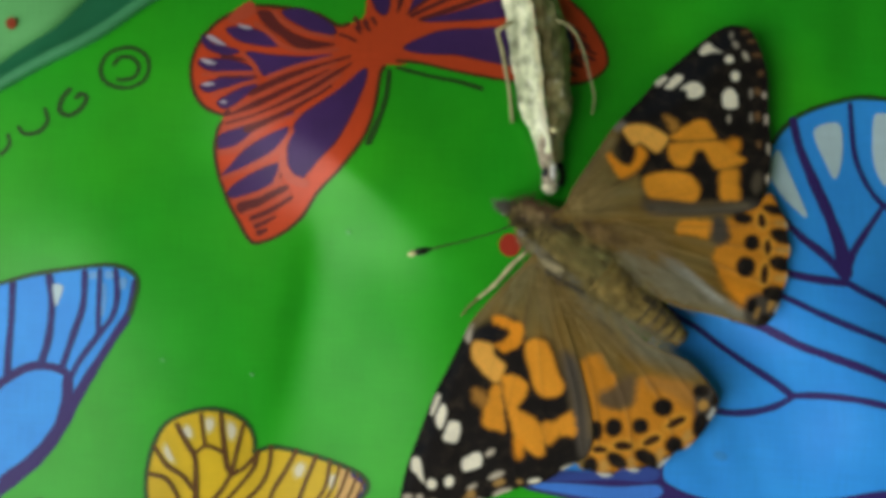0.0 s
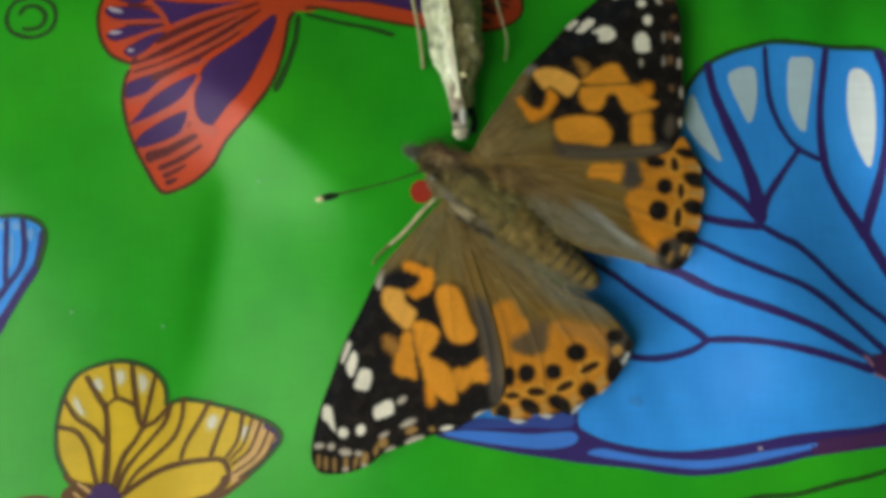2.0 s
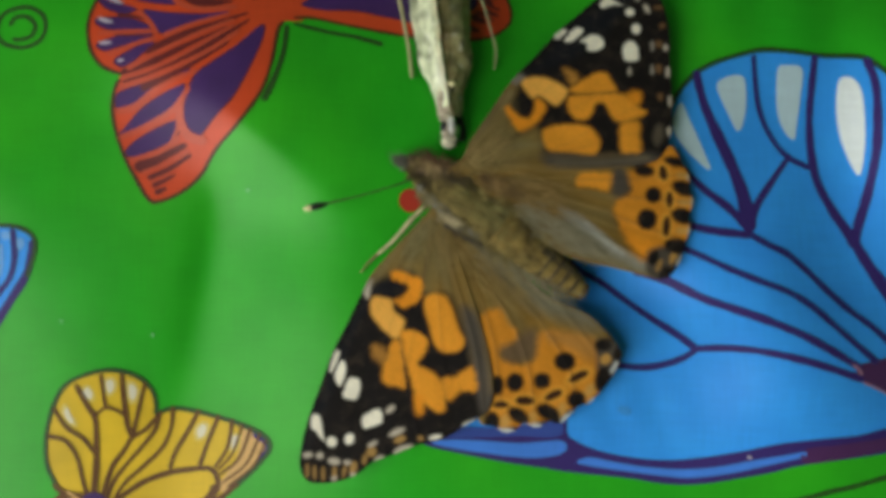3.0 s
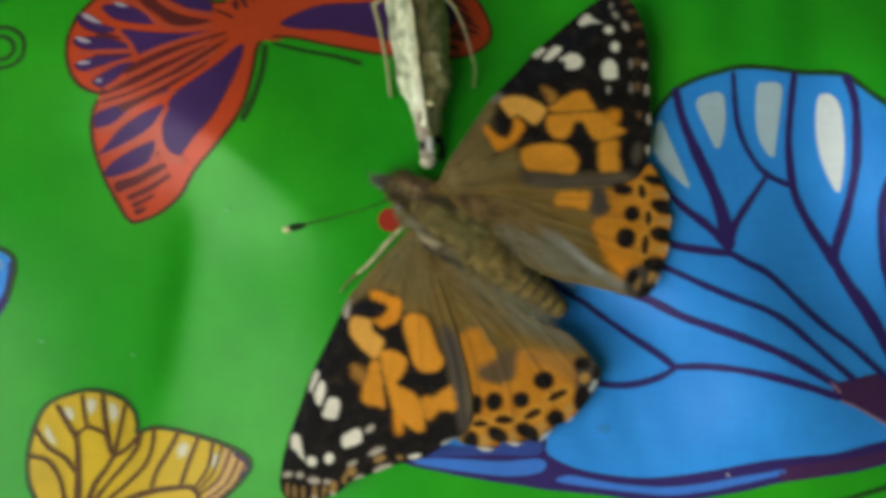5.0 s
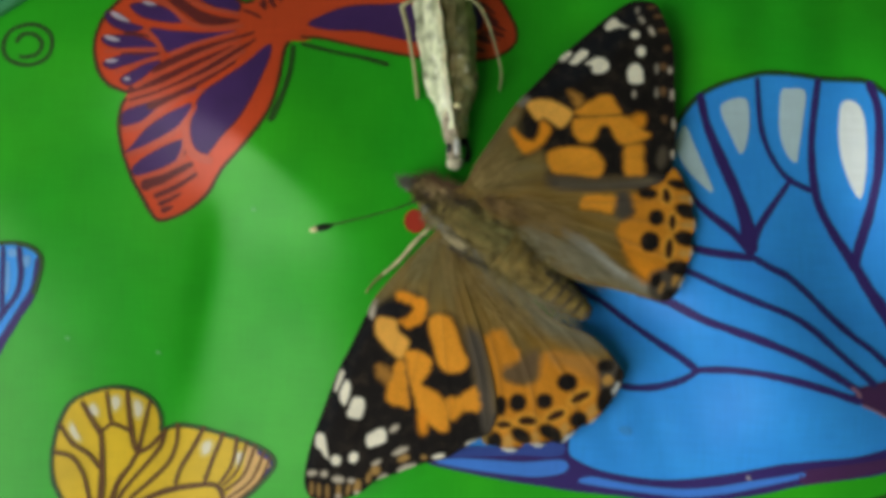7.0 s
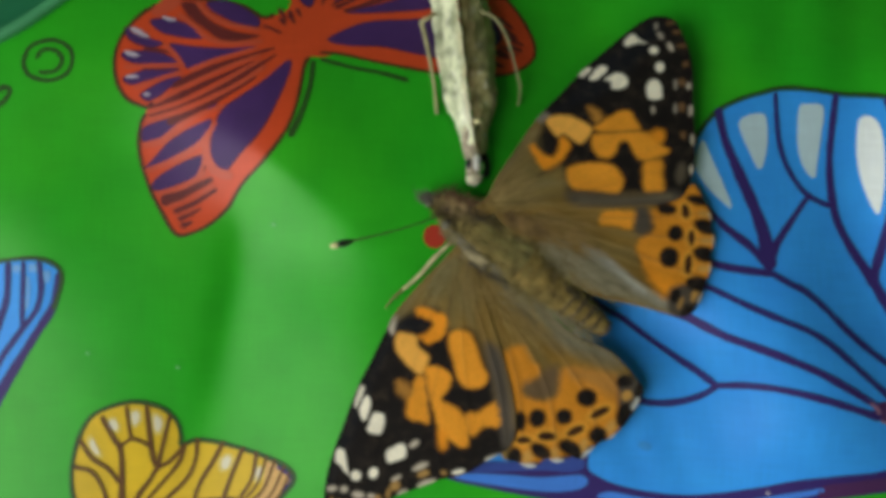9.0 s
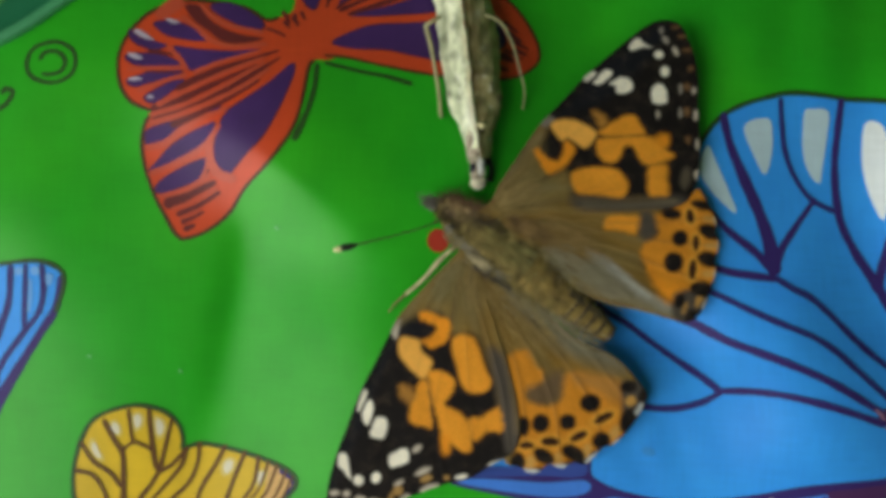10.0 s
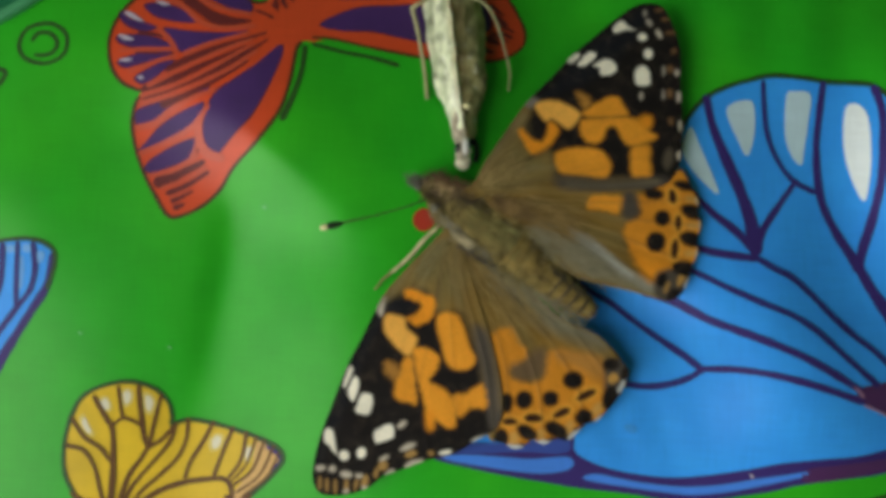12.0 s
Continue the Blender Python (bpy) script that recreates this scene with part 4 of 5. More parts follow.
    patches.append(((0.44, 0.43, 0.38), 6, 4, [(1030, 446), (1046, 456), (1074, 480), (1098, 499), (1088, 500), (1058, 476)]))
    patches.append((HIND_ORANGE, 5, 5, [(1105, 358), (1130, 350), (1160, 328), (1182, 308), (1197, 330), (1216, 370), (1221, 420), (1211, 480), (1195, 492), (1180, 500), (1160, 490), (1142, 512), (1120, 492), (1108, 470), (1093, 450), (1080, 425), (1090, 405), (1110, 390)]))
    patches.append((DEEP_ORANGE, 9, 5, [(1095, 455), (1120, 470), (1160, 485), (1150, 515), (1120, 500)]))
    patches.append((ORANGE, 4, 4, [(1020, 362), (1045, 357), (1080, 360), (1081, 375), (1068, 391), (1050, 386), (1015, 381)]))
    patches.append((SMOKE, 7, 3, [(1082, 350), (1100, 352), (1110, 385), (1095, 400), (1078, 395)]))
    patches.append((SMOKE, 6, 3, [(1140, 500), (1165, 488), (1205, 485), (1190, 520), (1165, 548), (1140, 535)]))
    patches += dots(RIM, 3, [(1169, 358, 14, 19, -10), (1180, 405, 13, 21), (1174, 452, 14, 26, 5)], 1)
    patches += dots(BLACK, 3, [(1151, 397, 15, 15), (1140, 440, 18, 19), (1136, 354, 18, 10)], 2)
    patches += dots((0.034, 0.013, 0.008), 2.5, [(1169, 358, 7, 13, -10), (1180, 405, 6, 14), (1174, 452, 7, 18, 5)], 1.5)
    patches += dots(BUFF, 4, [(1203, 362, 11, 6, 10), (1207, 410, 11, 7), (1202, 460, 11, 7), (1186, 506, 5, 12, 25), (1160, 522, 4, 10, 20)], 3)
    patches += dots(BLACK, 3, [(1192, 338, 22, 9, 12), (1205, 385, 22, 14, 20), (1203, 434, 22, 14, 15), (1193, 487, 24, 14, 10), (1151, 508, 9, 14, 20), (1172, 534, 8, 14, 40)], 3)
    patches += dots((0.60, 0.58, 0.50), 2.5, [(1215, 364, 3, 8, -10), (1221, 410, 3, 10), (1215, 459, 3, 10, 10), (1197, 513, 3, 11, 25)], 2)
    wing("hindwing", body, [(830, 350), (950, 345), (1080, 338), (1160, 325), (1182, 308), (1197, 326), (1205, 342), (1216, 364), (1215, 386), (1222, 408), (1214, 434), (1216, 458), (1206, 484), (1199, 512), (1182, 538),
         (1162, 546), (1140, 541), (1080, 526), (1010, 510), (950, 478), (900, 435), (855, 395)], (850, 370),
         patches,
         low_right,
         [([(850, 370), (1000, 385), (1100, 400), (1215, 410)], 0.8), ([(850, 370), (1000, 405), (1100, 440), (1205, 480)], 0.8), ([(850, 370), (980, 370), (1100, 370), (1205, 360)], 0.6),
          ([(850, 375), (960, 420), (1060, 470), (1170, 530)], 0.8)],
         rays=[([(860, 385), (930, 402), (1010, 425)], 7, UMBER_RAY, 0.35), ([(880, 400), (950, 440), (1030, 490)], 8, UMBER_RAY, 0.3), ([(900, 372), (1000, 388), (1080, 402)], 6, GREY_RAY, 0.22),
               ([(900, 425), (990, 480), (1100, 525)], 9, GREY_RAY, 0.45)],
         label="hind wing with orange margin and black spots", seed=5.0)

    # fore wings
    patches = []
    patches.append((BASAL, 9, 4, [(775, 405), (690, 480), (630, 545), (655, 548), (690, 532), (720, 530), (742, 548), (748, 572), (790, 575), (812, 620), (828, 660), (833, 700), (848, 730), (880, 740), (870, 640), (830, 520), (800, 420)]))
    patches.append((ROOT, 22, 4, [(770, 425), (720, 478), (672, 535), (700, 525), (742, 528), (775, 545), (795, 500), (785, 440)]))
    # bluish sheen along the leading edge, painted as a colour layer
    patches.append((SHEEN_BLACK, 9, 3, [(655, 560), (700, 555), (690, 578), (640, 605), (615, 660), (575, 770), (548, 830), (532, 850), (556, 770), (600, 655)]))
    patches.append((SMOKE, 9, 3, [(812, 600), (840, 610), (860, 690), (868, 760), (850, 785), (838, 740), (828, 680)]))
    patches.append((DEEP_ORANGE, 4, 4, [(688, 535), (702, 530), (722, 540), (740, 545), (744, 560), (739, 580), (726, 592), (710, 598), (700, 590), (692, 584), (706, 578), (716, 570), (719, 562), (712, 554), (702, 550), (690, 545)]))
    patches.append((LIGHT_ORANGE, 3.5, 2, [(655, 580), (670, 577), (690, 583), (692, 598), (700, 608), (713, 620), (708, 635), (700, 650), (685, 645), (665, 625), (652, 603)]))
    patches.append((ORANGE, 4, 2, [(748, 580), (765, 572), (785, 578), (796, 600), (806, 630), (817, 652), (813, 668), (795, 676), (775, 672), (762, 655), (755, 625), (748, 602)]))
    patches.append((ORANGE, 4, 4, [(705, 640), (730, 638), (750, 650), (752, 668), (742, 685), (735, 697), (765, 712), (778, 735), (784, 775), (767, 780), (750, 766), (732, 756), (722, 720), (712, 690)]))
    patches.append((ORANGE, 4, 4, [(690, 658), (702, 655), (708, 690), (713, 735), (695, 735), (674, 728), (674, 700), (683, 675)]))
    patches.append(((0.46, 0.21, 0.038), 7, 7, [(655, 663), (672, 667), (684, 680), (672, 694), (658, 684)]))
    patches.append((ORANGE, 4, 5, [(779, 722), (800, 718), (815, 708), (830, 701), (837, 720), (838, 743), (820, 743), (805, 748), (795, 760), (784, 755)]))
    patches.append((DEEP_ORANGE, 5, 4, [(729, 752), (746, 752), (744, 782), (731, 784)]))
    patches.append((CREAM_MARK, 3, 2, [(639, 568), (648, 551), (655, 547), (653, 560), (649, 580), (643, 578)]))
    patches.append((CHALK, 1.8, 3, [(579, 702), (585, 680), (592, 669), (599, 674), (596, 690), (588, 706), (581, 714)]))
    patches.append((CHALK, 1.8, 3, [(587, 718), (592, 700), (602, 686), (610, 694), (610, 710), (602, 734), (594, 734)]))
    patches.append((CHALK, 1.8, 3, [(605, 738), (611, 722), (619, 717), (634, 723), (635, 740), (629, 757), (610, 759), (602, 751)]))
    patches.append((CHALK, 1.8, 3, [(635, 799), (639, 785), (651, 778), (668, 773), (675, 785), (671, 801), (656, 807), (641, 810)]))
    patches.append((CHALK, 1.8, 3, [(545, 792), (553, 782), (563, 785), (569, 806), (572, 832), (559, 820), (547, 806)]))
    patches += dots(CHALK, 1.8, [(584, 832, 11, 11), (615, 827, 10, 12, 20), (766, 824, 14, 6, -12)])
    patches += dots(CREAM_MARK, 2.8, [(687, 775, 10, 5, -35), (542, 855, 9, 5), (563, 856, 6, 6), (588, 866, 11, 6, 10), (612, 868, 7, 4), (656, 836, 9, 4, -30), (698, 815, 15, 5, -25)], 2)
    patches += dots(TAN_MARK, 3, [(541, 882, 3, 12), (554, 886, 3, 12), (569, 888, 3, 12), (589, 887, 4, 12), (606, 884, 3, 11, 10), (622, 878, 6, 12, 15), (642, 862, 4, 9, 10), (654, 850, 9, 8, -20), (704, 828, 11, 6, -20), (740, 826, 5, 4)], 2)
    patches += dots(CREAM_MARK, 2.5, [(588, 896, 5, 4), (622, 890, 5, 4), (667, 862, 10, 5, -28), (710, 845, 18, 6, -20)], 2)
    patches += dots(CHALK, 3, [(835, 799, 23, 7, -12)], 2)
    wing("forewing", body, [(765, 418), (744, 439), (697, 488), (653, 539), (636, 572), (611, 624), (586, 674), (562, 739), (542, 794), (530, 845), (529, 879), (545, 902), (588, 903), (628, 889),
         (655, 868), (690, 855), (735, 838), (775, 829), (802, 815), (820, 802), (850, 786), (864, 768), (869, 740), (863, 690), (851, 640), (836, 590), (816, 530), (800, 480), (790, 435)], (770, 430),
         patches,
         high_left,
         [([(765, 425), (720, 530), (690, 620), (640, 740), (580, 840)], 0.3), ([(770, 430), (745, 560), (725, 660), (700, 760), (680, 850)], 0.3), ([(772, 430), (770, 560), (780, 680), (790, 800)], 0.4),
          ([(778, 430), (800, 540), (835, 660), (850, 770)], 1.0), ([(706, 650), (720, 740), (735, 820)], 0.7), ([(765, 418), (700, 488), (655, 542), (613, 625), (580, 700)], 1.2)],
         rays=[([(768, 440), (755, 490), (746, 545)], 4, UMBER_RAY, 0.5), ([(776, 450), (790, 500), (800, 560), (818, 620)], 5, UMBER_RAY, 0.4), ([(750, 450), (722, 495), (700, 528)], 4, UMBER_RAY, 0.4),
               ([(782, 455), (776, 510), (782, 560)], 6, GREY_RAY, 0.45), ([(758, 440), (735, 490), (718, 525)], 6, GREY_RAY, 0.35), ([(740, 450), (690, 505), (655, 552)], 7, GREY_RAY, 0.5),
               ([(848, 640), (858, 690), (862, 745)], 6, (0.16, 0.115, 0.065), 0.5)],
         label="fore wing with orange bars, black tip and white spots", seed=8.0)

    patches = []
    patches.append((BASAL, 9, 4, [(770, 360), (850, 270), (893, 205), (916, 188), (908, 215), (893, 240), (897, 268), (920, 288), (945, 280), (952, 300), (958, 325), (1000, 327), (1060, 328), (1100, 326), (1120, 336), (1080, 362), (960, 370), (830, 365)]))
    patches.append((ROOT, 22, 4, [(815, 335), (850, 285), (890, 235), (905, 270), (945, 295), (940, 320), (880, 345), (830, 350)]))
    # painted bluish sheen here too, along the leading edge
    patches.append((SHEEN_BLACK, 9, 3, [(915, 195), (960, 150), (1010, 95), (1060, 55), (1100, 24), (1125, 30), (1085, 90), (1020, 150), (940, 185)]))
    patches.append((SMOKE, 9, 3, [(960, 326), (1060, 328), (1150, 322), (1160, 340), (1100, 350), (980, 350)]))
    patches.append((ASH, 6, 2, [(900, 192), (918, 184), (925, 190), (908, 200)]))
    patches.append((DEEP_ORANGE, 4, 3, [(888, 243), (895, 258), (915, 286), (940, 276), (958, 254), (961, 238), (945, 226), (941, 248), (930, 262), (914, 258), (903, 248), (897, 240)]))
    patches.append((LIGHT_ORANGE, 3.5, 2, [(919, 200), (930, 190), (955, 188), (980, 197), (1001, 211), (995, 225), (980, 239), (965, 230), (948, 221), (938, 226)]))
    patches.append((ORANGE, 4, 2, [(956, 285), (970, 276), (1000, 272), (1035, 275), (1052, 290), (1058, 308), (1046, 325), (1010, 322), (970, 319), (958, 307)]))
    patches.append((ORANGE, 4, 3, [(1003, 213), (1020, 198), (1045, 183), (1068, 180), (1078, 195), (1086, 212), (1040, 218)]))
    patches.append((ORANGE, 4, 3, [(1001, 226), (1015, 220), (1090, 216), (1110, 225), (1125, 240), (1140, 250), (1120, 262), (1090, 267), (1077, 256), (1064, 234), (1050, 236), (1045, 250), (1030, 264), (1010, 259), (1001, 243)]))
    patches.append(((0.48, 0.22, 0.038), 6, 6, [(992, 172), (1010, 178), (1021, 190), (1008, 202), (999, 187)]))
    patches.append((ORANGE, 5, 4, [(1095, 269), (1126, 267), (1128, 290), (1130, 319), (1110, 323), (1094, 316)]))
    patches.append((DEEP_ORANGE, 5, 4, [(1106, 217), (1128, 212), (1131, 230), (1115, 237)]))
    patches.append((CHALK, 1.8, 3, [(975, 117), (979, 108), (990, 102), (1001, 102), (996, 113), (985, 121), (977, 122)]))
    patches.append((CHALK, 1.8, 3, [(992, 121), (1004, 107), (1017, 97), (1030, 102), (1026, 112), (1010, 125), (997, 126)]))
    patches.append((CHALK, 1.8, 3, [(1020, 124), (1036, 113), (1054, 110), (1066, 122), (1064, 135), (1046, 143), (1034, 139), (1033, 130)]))
    patches.append((CHALK, 1.8, 3, [(1097, 132), (1106, 122), (1120, 123), (1127, 138), (1127, 156), (1115, 162), (1101, 158), (1096, 145)]))
    patches.append((CHALK, 1.8, 3, [(1056, 55), (1068, 41), (1076, 42), (1086, 50), (1102, 59), (1082, 61), (1062, 66)]))
    patches += dots(CHALK, 1.8, [(1111, 71, 10, 9), (1122, 101, 10, 11)])
    patches += dots((0.36, 0.32, 0.26), 2.5, [(1115, 28, 3, 6), (1123, 45, 4, 8, -35), (1150, 132, 3, 9), (1150, 174, 3, 9)], 2)
    patches += dots(CREAM_MARK, 2.5, [(1141, 65, 4, 9, -35), (1110, 177, 3, 7)], 2)
    patches += dots((0.17, 0.09, 0.038), 3, [(1140, 22, 8, 3), (1152, 38, 8, 3), (1161, 63, 9, 4), (1169, 95, 6, 5), (1162, 128, 7, 7), (1162, 172, 6, 8), (1164, 222, 5, 7)], 3)
    patches += dots(CREAM_MARK, 2.5, [(1174, 134, 4, 6), (1178, 178, 4, 9), (1181, 230, 3, 10), (1180, 284, 4, 9)], 2)
    patches += dots((0.10, 0.08, 0.055), 5, [(1160, 290, 9, 20, 8), (1125, 332, 22, 6)], 3)
    wing("forewing", body, [(812, 335), (828, 303), (857, 259), (892, 207), (911, 184), (947, 147), (984, 107), (1023, 73), (1058, 43), (1094, 17), (1120, 10), (1147, 16), (1162, 39), (1175, 72), (1182, 110),
         (1182, 160), (1185, 210), (1186, 260), (1182, 290), (1172, 318), (1155, 336), (1110, 346), (1040, 352), (960, 356), (880, 358), (830, 364), (800, 372), (786, 356)], (815, 340),
         patches,
         high_right,
         [([(815, 338), (930, 240), (1010, 170), (1130, 40)], 0.3), ([(815, 340), (950, 270), (1060, 216), (1175, 130)], 0.25), ([(818, 342), (960, 322), (1070, 265), (1180, 210)], 0.25),
          ([(820, 345), (960, 330), (1070, 300), (1180, 270)], 0.2), ([(820, 348), (960, 342), (1080, 336), (1165, 325)], 1.0), ([(812, 335), (860, 262), (914, 188), (987, 111)], 1.2)],
         rays=[([(830, 340), (880, 312), (945, 272)], 4, UMBER_RAY, 0.55), ([(826, 330), (862, 285), (892, 245)], 5, UMBER_RAY, 0.35), ([(840, 348), (900, 338), (960, 330)], 5, UMBER_RAY, 0.3),
               ([(1000, 219), (1045, 217), (1092, 214)], 2.2, UMBER_RAY, 0.7), ([(1088, 269), (1112, 266), (1136, 261)], 2.2, UMBER_RAY, 0.6),
               ([(822, 322), (855, 275), (900, 215)], 7, GREY_RAY, 0.45), ([(850, 332), (905, 312), (955, 308)], 7, GREY_RAY, 0.4), ([(980, 338), (1060, 338), (1140, 330)], 5, (0.19, 0.155, 0.09), 0.5)],
         label="fore wing with orange bars, black tip and white spots", seed=11.0)

    # body: stations along a bent axis, each a rounded cross-section
    def lathe(name, stations, mat, label="", seg=20, rough=0.05):
        """stations: (x, y, z mm, half width mm, half height mm) in drawing units."""
        c = np.array([(*xy(s[:2], s[2] * MM), s[2] * MM) for s in stations])
        verts, faces = [], []
        t = np.gradient(c, axis=0)
        for i, s in enumerate(stations):
            d = Vector(t[i]).normalized()
            sidew = Vector((d.y, -d.x, 0)).normalized()
            up = sidew.cross(d)
            for k in range(seg):
                a = 2 * math.pi * k / seg
                g = 1 + rough * noise.noise(Vector((i * 0.9, math.cos(a) * 2, math.sin(a) * 2 + s[0])))
                verts.append(Vector(c[i]) + sidew * (math.cos(a) * s[3] * MM * g) + up * (math.sin(a) * s[4] * MM * g))
        n = len(stations)
        for i in range(n - 1):
            for k in range(seg):
                faces.append((i * seg + k, i * seg + (k + 1) % seg, (i + 1) * seg + (k + 1) % seg, (i + 1) * seg + k))
        faces += [tuple(range(seg)), tuple(range((n - 1) * seg, n * seg))[::-1]]
        me = mesh_of(name, verts, faces, mat)
        bm = bmesh.new()
        bm.from_mesh(me)
        bmesh.ops.recalc_face_normals(bm, faces=bm.faces)
        bm.to_mesh(me)
        bm.free()
        return child(name, me, body, label)

    def run(p, q, profile, n):
        """Stations from p to q (x, y, z) with half widths from profile over 0..1."""
        out = []
        for i in range(n):
            t = i / (n - 1)
            w, h = profile(t)
            out.append((p[0] + (q[0] - p[0]) * t, p[1] + (q[1] - p[1]) * t, p[2] + (q[2] - p[2]) * t, w, h))
        return out

    thorax = lathe("thorax", run((752, 362, 1.9), (895, 462, 2.0), lambda t: (0.3 + 2.0 * math.sin(math.pi * (0.12 + 0.80 * t)) ** 0.7, 0.2 + 1.25 * math.sin(math.pi * (0.1 + 0.8 * t)) ** 0.7), 16),
                   OLIVE_FUR, "furry olive-brown thorax")
    # abdomen: nine overlapping rings
    abd = lathe("abdomen", run((880, 452, 1.9), (1032, 573, 1.2), lambda t: ((0.25 + 2.15 * (1 - t) ** 0.42) * (1 + 0.035 * math.cos(t * 9 * 2 * math.pi)), (0.2 + 1.5 * (1 - t) ** 0.45) * (1 + 0.03 * math.cos(t * 9 * 2 * math.pi))), 60),
                ABDOMEN_FUR, "ringed ochre-brown abdomen")
    ax, ay = (1032 - 880) / 194.3, (573 - 452) / 194.3
    for i in range(5):
        t = 0.52 + i * 0.105
        w = 0.25 + 2.15 * (1 - t) ** 0.42
        h = 0.2 + 1.5 * (1 - t) ** 0.45
        st = run((880 + ax * 194.3 * t, 452 + ay * 194.3 * t, 1.9 - 0.7 * t + 0.03), (880 + ax * 194.3 * (t + 0.035), 452 + ay * 194.3 * (t + 0.035), 1.9 - 0.7 * (t + 0.035) + 0.03), lambda s: (w * (0.99 + 0.035 * math.sin(math.pi * s)), h * (0.99 + 0.035 * math.sin(math.pi * s))), 5)
        ring = lathe("abdomen_ring", st, DARK_BAND)
        ring.parent = abd
    lathe("head", run((722, 341, 1.7), (768, 374, 1.9), lambda t: (0.3 + 0.8 * math.sin(math.pi * (0.08 + 0.84 * t)) ** 0.6, 0.3 + 0.8 * math.sin(math.pi * (0.08 + 0.84 * t)) ** 0.6), 12), RUST_FUR, "furry rust-brown head")
    for x, y in ((756, 340), (743, 383)):
        lathe("eye", run((x - 10, y - 7, 2.35), (x + 10, y + 7, 2.35), lambda t: (0.1 + 0.55 * math.sin(math.pi * t), 0.1 + 0.55 * math.sin(math.pi * t)), 9), GREY_EYE, "grey-brown round eye", rough=0)
    for p, q in (((728, 340), (700, 338)), ((724, 346), (704, 352))):
        lathe("palp", run((*p, 1.5), (*q, 1.6), lambda t: (0.24 * (1 - 0.7 * t), 0.22 * (1 - 0.7 * t)), 6), GREY_FUR, "grey bristly palp")

    def horn(name, pts, radii, mat, label="", step=8):
        """A thin tapered rod through (x, y, z mm) points."""
        c2 = curve([p[:2] for p in pts], False, step)
        zs = np.interp(np.linspace(0, 1, len(c2)), np.linspace(0, 1, len(pts)), [p[2] for p in pts])
        rs = np.interp(np.linspace(0, 1, len(c2)), np.linspace(0, 1, len(radii)), radii)
        return lathe(name, [(p[0], p[1], z, r, r) for p, z, r in zip(c2, zs, rs)], mat, label, 8, 0.08)

    ant = horn("antenna", [(735, 366, 2.2), (690, 383, 3.0), (640, 398, 3.6), (600, 408, 3.9), (572, 415, 4.1)], (0.10, 0.07, 0.07, 0.10), DARK_HORN, "thin antenna with black club and cream tip")
    club = horn("antenna_club", [(578, 413, 4.0), (566, 417, 4.1), (556, 419, 4.1), (547, 421, 4.1)], (0.10, 0.30, 0.36, 0.28), BLACK_HORN)
    tip = horn("antenna_tip", [(548, 421, 4.1), (541, 423, 4.1), (534, 425, 4.1)], (0.29, 0.30, 0.12), CREAM)
    club.parent = tip.parent = ant
    leg = horn("leg", [(752, 415, 2.0), (725, 440, 2.0), (695, 475, 1.85), (664, 502, 1.65)], (0.16, 0.22, 0.18, 0.13), HORN, "slender pale leg reaching forward")
    foot = horn("foot", [(666, 500, 1.65), (655, 510, 1.55), (645, 520, 1.5), (635, 534, 1.45)], (0.15, 0.13, 0.10, 0.08), TAN_HORN, "darker jointed foot")
    foot.parent = leg

    # hairs on thorax, head and wing roots, swept backwards
    rng = random.Random(4)
    verts, faces, n = [], [], 0

    def hair(x, y, z, dx, dy, dz, length, width):
        nonlocal n
        p = Vector((*xy((x, y), z * MM), z * MM))
        d = Vector((dx, -dy, dz)).normalized() * (length * MM)
        s = Vector((d.y, -d.x, 0)).normalized() * (width * MM)
        q = p + d * 0.55 + Vector((0, 0, 0.05 * MM * length))
        verts.extend([p - s, p + s, q + s * 0.7, q - s * 0.7, p + d])
        faces.extend([(n, n + 1, n + 2, n + 3), (n + 3, n + 2, n + 4)])
        n += 5
    for _ in range(4800):
        t, s = rng.random() * 1.22, rng.uniform(-1, 1)
        cx, cy = 735 + t * 180, 352 + t * 128
        wide = 46 * math.sin(math.pi * (0.1 + 0.68 * t)) ** 0.6
        x, y = cx + s * wide * 0.57, cy - s * wide * 0.82
        z = 1.9 + 1.15 * math.sqrt(max(0, 1 - s * s)) * math.sin(math.pi * (0.12 + 0.66 * t)) ** 0.7
        hair(x, y, z, 0.80 + rng.uniform(-0.3, 0.3) + s * 0.4, 0.58 + rng.uniform(-0.3, 0.3) - s * 0.5, rng.uniform(0.0, 0.35), rng.uniform(0.6, 2.1), rng.uniform(0.016, 0.034))
    for _ in range(420):
        # bristles of the head, pointing forwards and outwards
        a = rng.uniform(0, 2 * math.pi)
        q = rng.random() ** 0.5
        x, y = 742 + 19 * q * math.cos(a), 356 + 16 * q * math.sin(a)
        hair(x, y, 2.0 + 0.8 * math.sqrt(1 - q * q), math.cos(a) - 0.35, math.sin(a) - 0.2, rng.uniform(0.1, 0.8), rng.uniform(0.4, 1.1), 0.03)
    me = mesh_of("hair", verts, faces, furry("olive_hair", (0.250, 0.192, 0.066), 0.6, 0.7, 1000), False)
    tagged(child("hair", me, body, "fine olive hairs"), kind="stuff")

